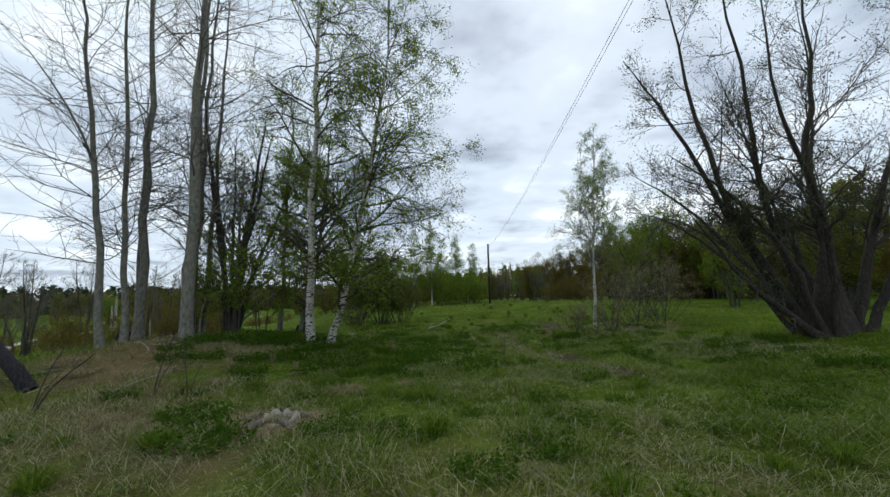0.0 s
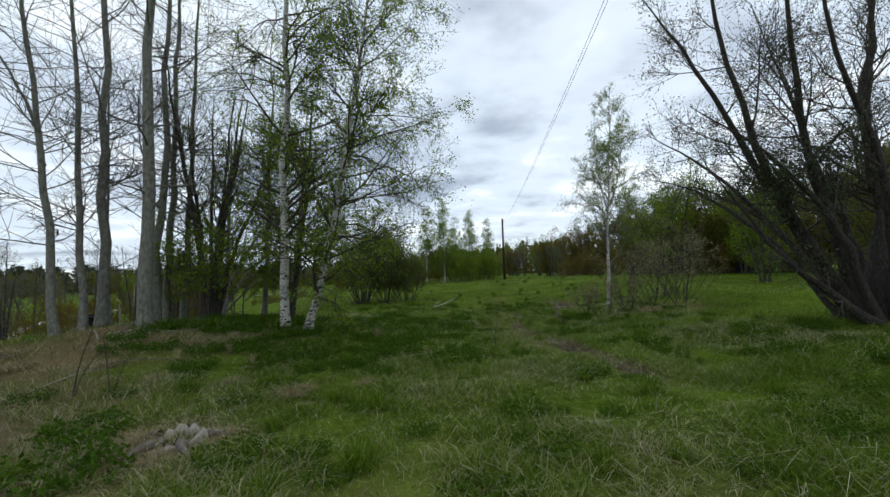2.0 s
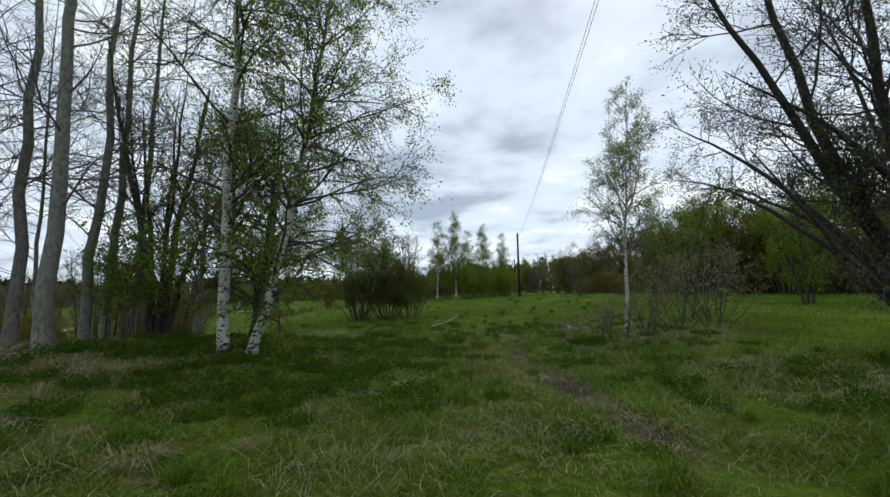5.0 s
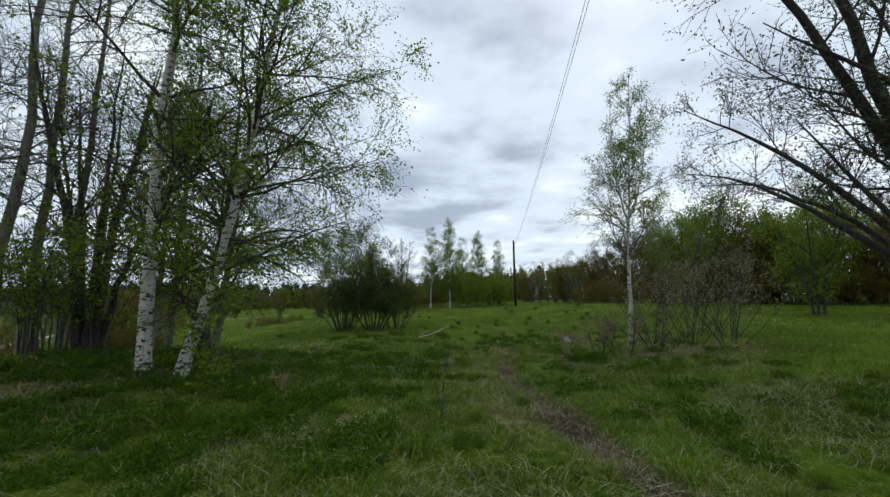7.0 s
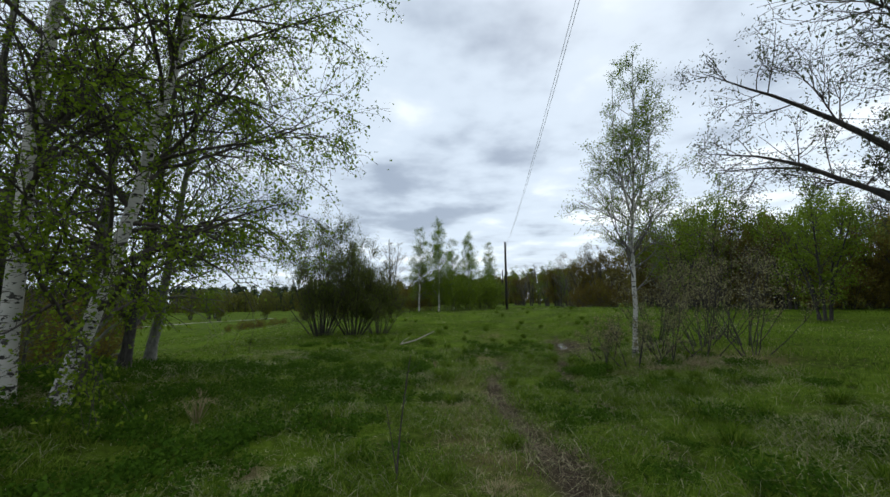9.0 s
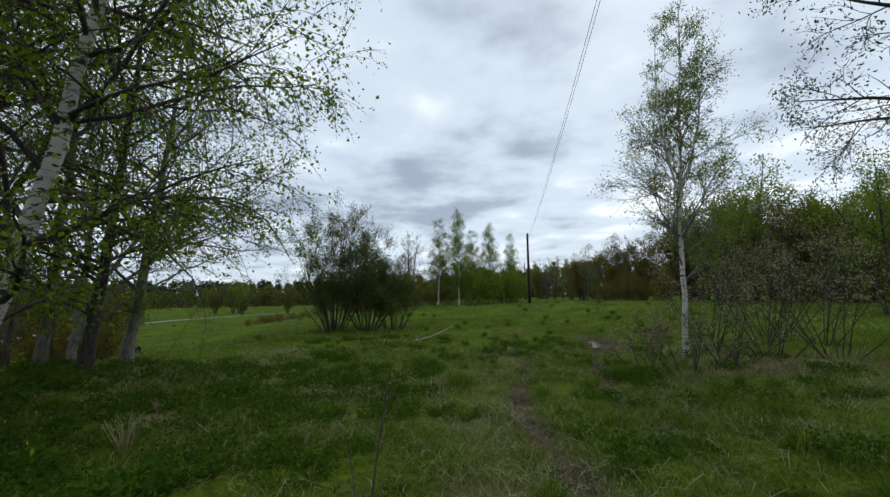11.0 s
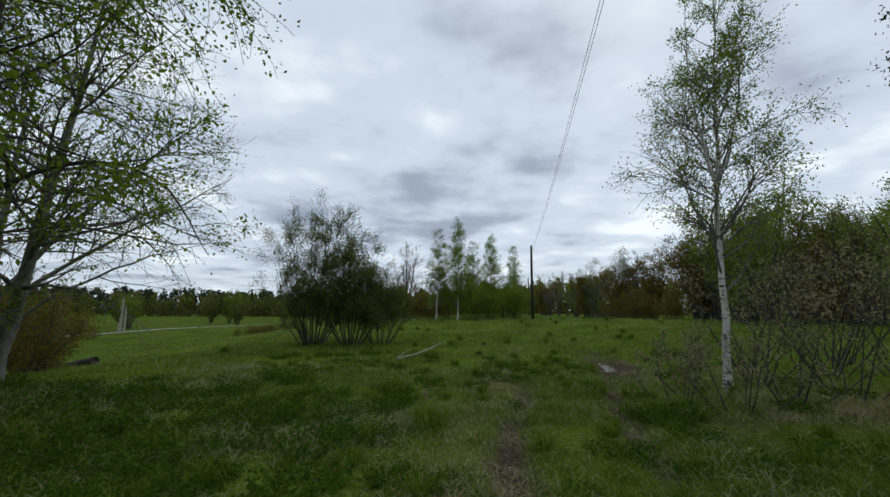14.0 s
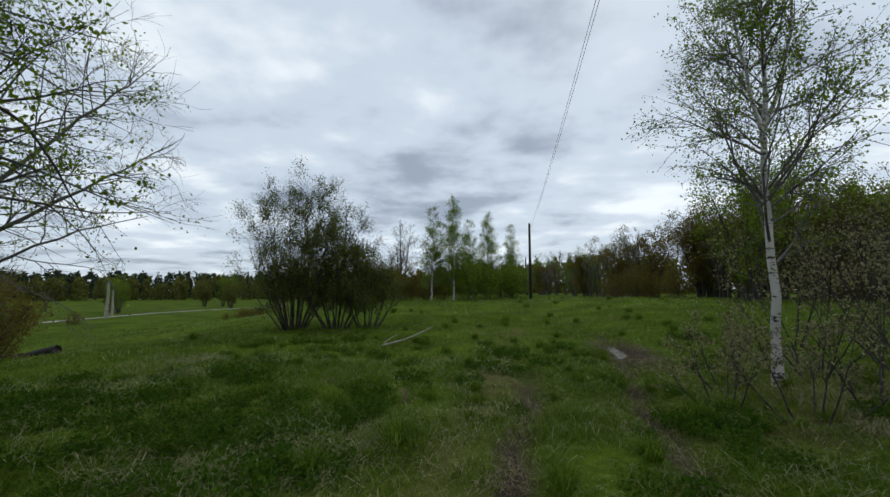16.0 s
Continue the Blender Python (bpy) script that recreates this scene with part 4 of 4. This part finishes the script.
log("broken_stump", [on(-5.75, 15.4, -0.1), on(-5.72, 15.4, 0.3), on(-5.66, 15.4, 0.5)], 0.06, 0.035, CHAR_OR_HOLLOW, "dark broken stump beside the grove", "stump", seed=11)
log("charred_stump", [on(-8.2, 10.35, -0.05), on(-8.2, 10.36, 0.12), on(-8.16, 10.36, 0.26)], 0.2, 0.15, CHAR_OR_HOLLOW, "low black charred stump between the aspens", "stump", 12, seed=14)


def hollow_heap(x, y, r, h, seed):
    """A dead grass heap with a dark hollow, built as a stump: a broken, splintered rim, with roots running out."""
    rng, n = gen(seed), 28
    e = tagged(empty("stump_heap", x, y, z_at(x, y)), "low grey stump shell with a splintered rim, in place of a dead grass heap", "stump")
    a = np.arange(n) * (2 * np.pi / n)
    rim = h * (0.55 + 0.4 * np.sin(a + 0.5) + rng.uniform(-0.22, 0.22, n))
    wob = 1 + 0.14 * np.sin(3 * a + 1) + rng.normal(0, 0.04, n)
    rings = [(1.12, np.full(n, -0.08)), (1.06, rim * 0.5), (1.0, rim * 0.9), (0.95, rim), (0.85, rim * 0.95), (0.78, rim * 0.4), (0.72, np.full(n, -0.06))]
    V = np.concatenate([np.stack([np.cos(a) * r * k * wob, np.sin(a) * r * k * wob * 0.85, zz], -1) for k, zz in rings])
    F = [(j * n + i, j * n + (i + 1) % n, (j + 1) * n + (i + 1) % n, (j + 1) * n + i) for j in range(len(rings) - 1) for i in range(n)]
    part("shell", V, np.array(F), DEAD_WOOD, e, smooth=False)
    # a black disc inside the rim: the hollow's shade put into colour
    V = np.concatenate([np.stack([np.cos(a) * r * k * wob, np.sin(a) * r * k * wob * 0.85, np.full(n, zz)], -1) for k, zz in ((0.8, 0.02), (0.4, 0.012), (0.01, 0.02))])
    F = [(j * n + i, j * n + (i + 1) % n, (j + 1) * n + (i + 1) % n, (j + 1) * n + i) for j in range(2) for i in range(n)]
    part("hollow_shade", V, np.array(F), CHAR_OR_HOLLOW, e, "black disc colouring in the shade of the hollow")
    for k in range(5):
        t = k * 1.26 + 0.4
        P = spline([(math.cos(t) * r * 0.95, math.sin(t) * r * 0.85, 0.07), (math.cos(t) * r * 1.6, math.sin(t) * r * 1.5, 0.05), (math.cos(t + 0.2) * r * 2.3, math.sin(t + 0.2) * r * 2.1, -0.03)], 8)
        part("root", *tubes(P, taper(1, 8, 0.05, 0.015), 7), ROTTEN, e)
    return e


hollow_heap(-2.12, 5.1, 0.23, 0.13, 13)


def stick_plant(x, y, stems, label):
    e = tagged(empty("bare_sapling", x, y, z_at(x, y)), label, "sapling", "bare saplings in the grass")
    for k, (dx, dy, h, r) in enumerate(stems):
        P = spline([(0.02 * k, 0, -0.05), (dx * 0.35, dy * 0.35, h * 0.45), (dx, dy, h)], 9)
        part("stem", *tubes(P, taper(1, 9, r, r * 0.35), 6), TWIG_BARK, e)
        st, wy, r_, u, i = shoots(gen(500 + k), P, taper(1, 9, r, r * 0.35), 4, 0.4, 0.95, 0.7)
        part("twigs", *tubes(strands(gen(520 + k), st, wy, np.full(len(st), h * 0.14), 4, 0.15, 0.05), taper(len(st), 4, 0.003, 0.0015), 4), TWIG_BARK, e)
    return e


stick_plant(-5.75, 5.7, [(0.35, 0.1, 0.95, 0.012), (0.75, 0.1, 0.75, 0.016), (0.2, 0.2, 0.5, 0.008)], "leaning bare brown sapling stems in dead grass")
stick_plant(-4.65, 6.5, [(0.3, 0.0, 0.95, 0.011), (0.4, 0.1, 0.7, 0.008)], "bare brown sapling in dead grass")
stick_plant(-4.1, 6.5, [(-0.12, 0.0, 0.85, 0.01), (0.2, 0.1, 0.6, 0.008)], "bare brown sapling in dead grass")
stick_plant(1.3, 9.9, [(0.12, 0.05, 1.05, 0.011), (-0.1, 0.03, 0.62, 0.007)], "thin single bare stem in the meadow")

# sticks fallen on the mound, and a pale stake between the aspens
mr_ = gen(560)
for k in range(22):
    x, y = mr_.uniform(-8.8, -4.2), mr_.uniform(6.6, 11.2)
    a, L, r = mr_.uniform(0, 3.14), mr_.uniform(0.4, 1.5), mr_.uniform(0.008, 0.02)
    dx, dy = math.cos(a) * L / 2, math.sin(a) * L * 0.35
    log("fallen_stick", [on(x - dx, y - dy, r + 0.02), on(x, y + 0.04, r + 0.05), on(x + dx, y + dy, r + 0.03)], r, r * 0.6, ROTTEN if k % 3 else DEAD_WOOD,
        "thin dead stick lying on the straw mound" if k % 3 else "pale barkless stick lying on the mound", "fallen branch", 6, 7, seed=570 + k)["group"] = "sticks on the mound"
log("stake", [on(-8.2, 11.2, -0.1), on(-8.2, 11.2, 0.3), on(-8.22, 11.2, 0.62)], 0.03, 0.02, DEAD_WOOD, "short pale stake between the aspens", "stake", 8, seed=598)
log("fallen_branch", [on(-5.3, 6.5, 0.04), on(-4.95, 6.7, 0.14), on(-4.6, 6.85, 0.26)], 0.009, 0.005, DEAD_WOOD, "pale dry branch slanting up out of the grass", "fallen branch", 6, seed=599)
log("fallen_branch", [on(9.0, 8.2, 0.03), on(8.6, 8.0, 0.15), on(8.3, 7.9, 0.4)], 0.015, 0.008, DEAD_WOOD, "pale forked branch by the willow", "fallen branch", 6, seed=600)

# brushwood heap beside the tree line
heap = tagged(empty("brushwood_heap", 16.2, 60, z_at(16.2, 60)), "heap of dark cut brushwood at the meadow edge", "wood pile")
hp = gen(600)
st = np.stack([hp.normal(0, 0.8, 90), hp.normal(0, 0.5, 90), hp.uniform(0.05, 0.9, 90)], -1)
wy = np.stack([hp.normal(0, 1, 90), hp.normal(0, 0.6, 90), hp.normal(0, 0.15, 90)], -1)
tagged(part("brushwood", *tubes(strands(hp, st, wy, hp.uniform(0.8, 2.2, 90), 5, 0.08, 0), taper(90, 5, 0.05, 0.02), 5), ROTTEN, heap), kind="stuff")

# puddle in the right-hand rut
a = np.linspace(0, 2 * np.pi, 40, endpoint=False)
rad = 1 + 0.16 * np.sin(3 * a + 0.5) + 0.1 * np.sin(5 * a)
pz = z_at(5.5, 23.35) + 0.07
pv = np.concatenate([[(5.5, 23.35, pz)], np.stack([5.5 + 0.27 * rad * np.cos(a) + 0.12 * np.sin(a), 23.4 + 1.15 * rad * np.sin(a), np.full(40, pz)], -1)])
tagged(part("puddle", pv, np.array([(0, 1 + i, 1 + (i + 1) % 40) for i in range(40)]), WATER, smooth=False), "small rain puddle reflecting the sky in a rut", "puddle")

# ---------------------------------------------------------------- grass
def blades(rng, x, y, h, w, lean, curl=0.5):
    """Grass blades: a narrow bent strip with a pointed tip each."""
    n = len(x)
    z = land(x, y) - 0.01
    a = rng.uniform(0, 2 * np.pi, n)
    d = np.stack([np.cos(a), np.sin(a), np.zeros(n)], -1)
    b = rng.uniform(0, 2 * np.pi, n)
    s = np.stack([np.cos(b), np.sin(b), np.zeros(n)], -1) * (w / 2)[:, None]
    p = np.stack([x, y, z], -1)
    up = np.array([0, 0, 1.0])
    ln = (lean * rng.uniform(0.3, 1.5, n))[:, None]
    hh = h[:, None]
    m = p + up * hh * 0.62 + d * hh * ln * 0.35
    t = p + up * hh * (1 - 0.35 * ln) + d * hh * ln * (1 + curl * 0.5)
    V = np.stack([p - s, p + s, m + s * 0.75, m - s * 0.75, t], 1).reshape(-1, 3)
    q = np.arange(n)[:, None] * 5
    return V, np.concatenate([q + [0, 1, 2], q + [0, 2, 3], q + [3, 2, 4]], 0)


def sown(rng, n, x0, x1, y0, y1):
    return rng.uniform(x0, x1, n), rng.uniform(y0, y1, n)


def tussock(x, y):
    """Lushness of the grass: tufts and thin places."""
    return np.clip(0.48 + 0.35 * value_noise(x * 0.9, y * 0.9, 11) + 0.5 * value_noise(x * 2.9, y * 2.9, 12), 0, 1)


def meadow(name, seed, n, area, h, w, lean, mat, label, keep):
    rng = gen(seed)
    x, y = sown(rng, n, *area)
    ok = rng.uniform(0, 1, n) < keep(x, y)
    x, y = x[ok], y[ok]
    hh = h * rng.uniform(0.5, 1.3, len(x)) * (0.25 + 1.35 * tussock(x, y))
    V, F = blades(rng, x, y, hh, np.full(len(x), w) * rng.uniform(0.7, 1.3, len(x)), np.full(len(x), lean))
    return tagged(part(name, V, F, mat, smooth=False), label, "grass", kind="stuff")


def inner(x, y):
    """1 on the strip along the path, fading out raggedly at its edges."""
    e = 0.8 * value_noise(x * 0.6, y * 0.6, 41)
    return ease(x + e, -3.6, -2.2) * (1 - ease(x + e, 5.6, 7.0)) * ease(y + e, 0.2, 1.4) * (1 - ease(y + e, 18.2, 20.6))


def green_keep(x, y):
    return np.clip(1 - 1.1 * bare_at(x, y), 0, 1) * (1 - 0.75 * straw_at(x, y)) * (0.25 + 0.9 * tussock(x, y))


# ---- tufts that stand out of the turf
def tuft_mesh(seed, n, spread, h, w, lean):
    """Blades fanning out from one root."""
    rng = gen(seed)
    a = rng.uniform(0, 2 * np.pi, n)
    r = spread * np.sqrt(rng.uniform(0, 1, n))
    hh = h * rng.uniform(0.5, 1.2, n)
    d = np.stack([np.cos(a), np.sin(a), np.zeros(n)], -1)
    p = d * r[:, None] * 0.45 + np.array([0, 0, -0.02])
    s = np.stack([-np.sin(a), np.cos(a), np.zeros(n)], -1) * (w * rng.uniform(0.6, 1.3, n) / 2)[:, None]
    a = a + rng.normal(0, 1.0, n)
    d = np.stack([np.cos(a), np.sin(a), np.zeros(n)], -1)
    ln = (lean * rng.uniform(0.2, 1.3, n) * (0.4 + r / spread))[:, None]
    up, H = np.array([0, 0, 1.0]), hh[:, None]
    m = p + up * H * 0.65 + d * H * ln * 0.4
    t = p + up * H * np.clip(1.0 - 0.55 * ln, 0.1, 1) + d * H * ln * 1.15
    V = np.stack([p - s, p + s, m + s * 0.8, m - s * 0.8, t], 1).reshape(-1, 3)
    q = np.arange(n)[:, None] * 5
    return V, np.concatenate([q + [0, 1, 2], q + [0, 2, 3], q + [3, 2, 4]], 0)


def herb_mesh(seed, n, spread, h, size):
    """Low leafy weeds: short stalks with broad leaves."""
    rng = gen(seed)
    a, r = rng.uniform(0, 6.283, n), spread * np.sqrt(rng.uniform(0, 1, n))
    st = np.stack([r * np.cos(a), r * np.sin(a), np.full(n, -0.02)], -1)
    wy = np.stack([np.cos(a) * 0.5, np.sin(a) * 0.5, np.ones(n)], -1)
    P = strands(rng, st, wy, h * rng.uniform(0.5, 1.2, n), 4, 0.15, 0.0)
    return leaves_on(rng, P, 7, size, 0.6, 0.015, 0.25, 0.15)


def scattered(name, meshes, mat, places, label, category, group, kind=""):
    made = []
    for k, (x, y, s) in enumerate(places):
        if k < len(meshes):
            ob = tagged(part(name, *meshes[k], mat, smooth=False), label, category, group, kind)
            made.append(ob)
        else:
            ob = new(name, made[k % len(meshes)].data)
            tagged(ob, label, category, group, kind)
        ob.matrix_basis = pose(x, y, z_at(x, y), 0, 0, 77 * k) @ Matrix.Scale(s, 4)


def spread_places(seed, n, area, low, high):
    rng, out = gen(seed), []
    while len(out) < n:
        x, y = rng.uniform(area[0], area[1]), rng.uniform(area[2], area[3])
        if float(bare_at(x, y)) < 0.15 and all((x - a) ** 2 + (y - b) ** 2 > 0.25 for a, b, _ in out):
            out.append((x, y, rng.uniform(low, high)))
    return out


scattered("grass_tussock", [tuft_mesh(801 + i, 260, 0.22, 0.26, 0.008, 0.9) for i in range(4)], GRASS,
          [(0.0, 16.8, 1.2), (1.2, 15.6, 1.3), (-0.4, 13.3, 1.0), (0.7, 9.2, 0.9)] + spread_places(811, 190, (-5, 8, 1.8, 26), 0.5, 1.15) + spread_places(812, 45, (-9, 15, 24, 52), 0.8, 1.5),
          "lush tussock of long green grass in the meadow", "grass tuft", "grass tussocks")
scattered("weed_clump", [herb_mesh(821 + i, 110, 0.28, 0.17, 0.04) for i in range(4)], HERB,
          [(-2.5, 18.5, 1.7), (-2.0, 18.0, 1.2), (-3.2, 5.2, 1.3), (-2.6, 4.4, 1.5)] + spread_places(831, 190, (-5, 8, 1.6, 24), 0.5, 1.2) + spread_places(832, 110, (-6, 0.6, 8, 17), 0.8, 1.4),
          "low clump of dark green leafy weeds in grass", "weeds", "weed clumps", "stuff")
scattered("dead_grass_tuft", [tuft_mesh(841 + i, 420, 0.34, 0.15, 0.005, 2.2) for i in range(3)], STRAW,
          [(-2.05, 4.78, 0.9), (-2.5, 5.1, 1.0), (-1.75, 5.2, 0.9), (-2.3, 5.45, 1.0), (-1.65, 6.7, 1.1), (-2.0, 12.0, 0.9), (-3.1, 17.0, 1.0), (-2.4, 16.2, 0.7), (-5.2, 7.6, 1.0), (-4.3, 5.2, 1.1), (-6.6, 7.4, 1.3), (-5.9, 8.4, 1.2), (-7.4, 8.0, 1.2), (-4.6, 8.8, 1.0), (6.2, 16.3, 0.9), (7.2, 16.4, 1.0), (8.0, 16.3, 1.0), (5.2, 16.8, 0.7)] + spread_places(851, 26, (-5, 5, 2.2, 12), 0.4, 0.8),
          "pale dead tuft of last year's grass", "grass tuft", "dead grass tufts")

meadow("meadow_grass", 701, 330000, (-4, 8, 0.2, 21.5), 0.125, 0.0065, 1.5, GRASS, "short green spring grass of the meadow", lambda x, y: green_keep(x, y) * inner(x, y))
meadow("meadow_grass_beside", 702, 230000, (-13, 14, -3.0, 34), 0.13, 0.009, 1.1, GRASS, "green spring grass beside the path",
       lambda x, y: green_keep(x, y) * (1 - inner(x, y)))
meadow("meadow_grass_beyond", 703, 120000, (-34, 34, 18, 75), 0.14, 0.02, 1.0, GRASS, "green grass of the farther meadow",
       lambda x, y: np.where((x > -13) & (x < 14) & (y < 34), 0, 1) * (0.3 + 0.7 * tussock(x * 0.5, y * 0.5)))
meadow("old_grass", 704, 110000, (-12, 12, 1.0, 30), 0.16, 0.006, 1.5, STRAW, "dead pale grass of last year",
       lambda x, y: 0.07 + 0.9 * straw_at(x, y) * (1 - bare_at(x, y)))
meadow("dry_blades", 706, 200000, (-6, 8, 0.5, 21), 0.15, 0.006, 2.1, DRY, "thin dry blades lying among the green grass",
       lambda x, y: 0.1 + 0.2 * (1 - ease(y, 3, 7)) + 0.75 * np.clip(value_noise(x * 1.3, y * 1.3, 31) * 0.6 + value_noise(x * 0.5, y * 0.4, 32) * 0.6, 0, 1) + 0.25 * straw_at(x, y))
meadow("old_grass_beyond", 707, 45000, (-22, 22, 20, 62), 0.14, 0.016, 1.6, DRY, "pale dry blades among the farther grass",
       lambda x, y: 0.15 + 0.8 * np.clip(value_noise(x * 0.7, y * 0.35, 51) * 0.7 + value_noise(x * 1.9, y * 1.1, 52) * 0.5, 0, 1))
meadow("grass_litter", 705, 90000, (1.8, 6.2, 6, 27), 0.07, 0.008, 2.2, LITTER, "brown trodden litter in the wheel ruts", lambda x, y: 0.9 * np.clip(bare_at(x, y) * 1.6, 0, 1))

scattered("dry_grass_tuft", [tuft_mesh(861 + i, 46, 0.1, 0.42, 0.008, 0.55) for i in range(2)], STRAW, [(-1.52, 11.26, 1.0), (-3.6, 8.4, 0.7), (-4.2, 7.9, 0.8), (-3.0, 8.1, 0.6), (-2.4, 12.6, 0.6), (0.9, 17.2, 0.7)],
          "upright clump of pale dry stalks in the grass", "grass tuft", "clumps of dry stalks")
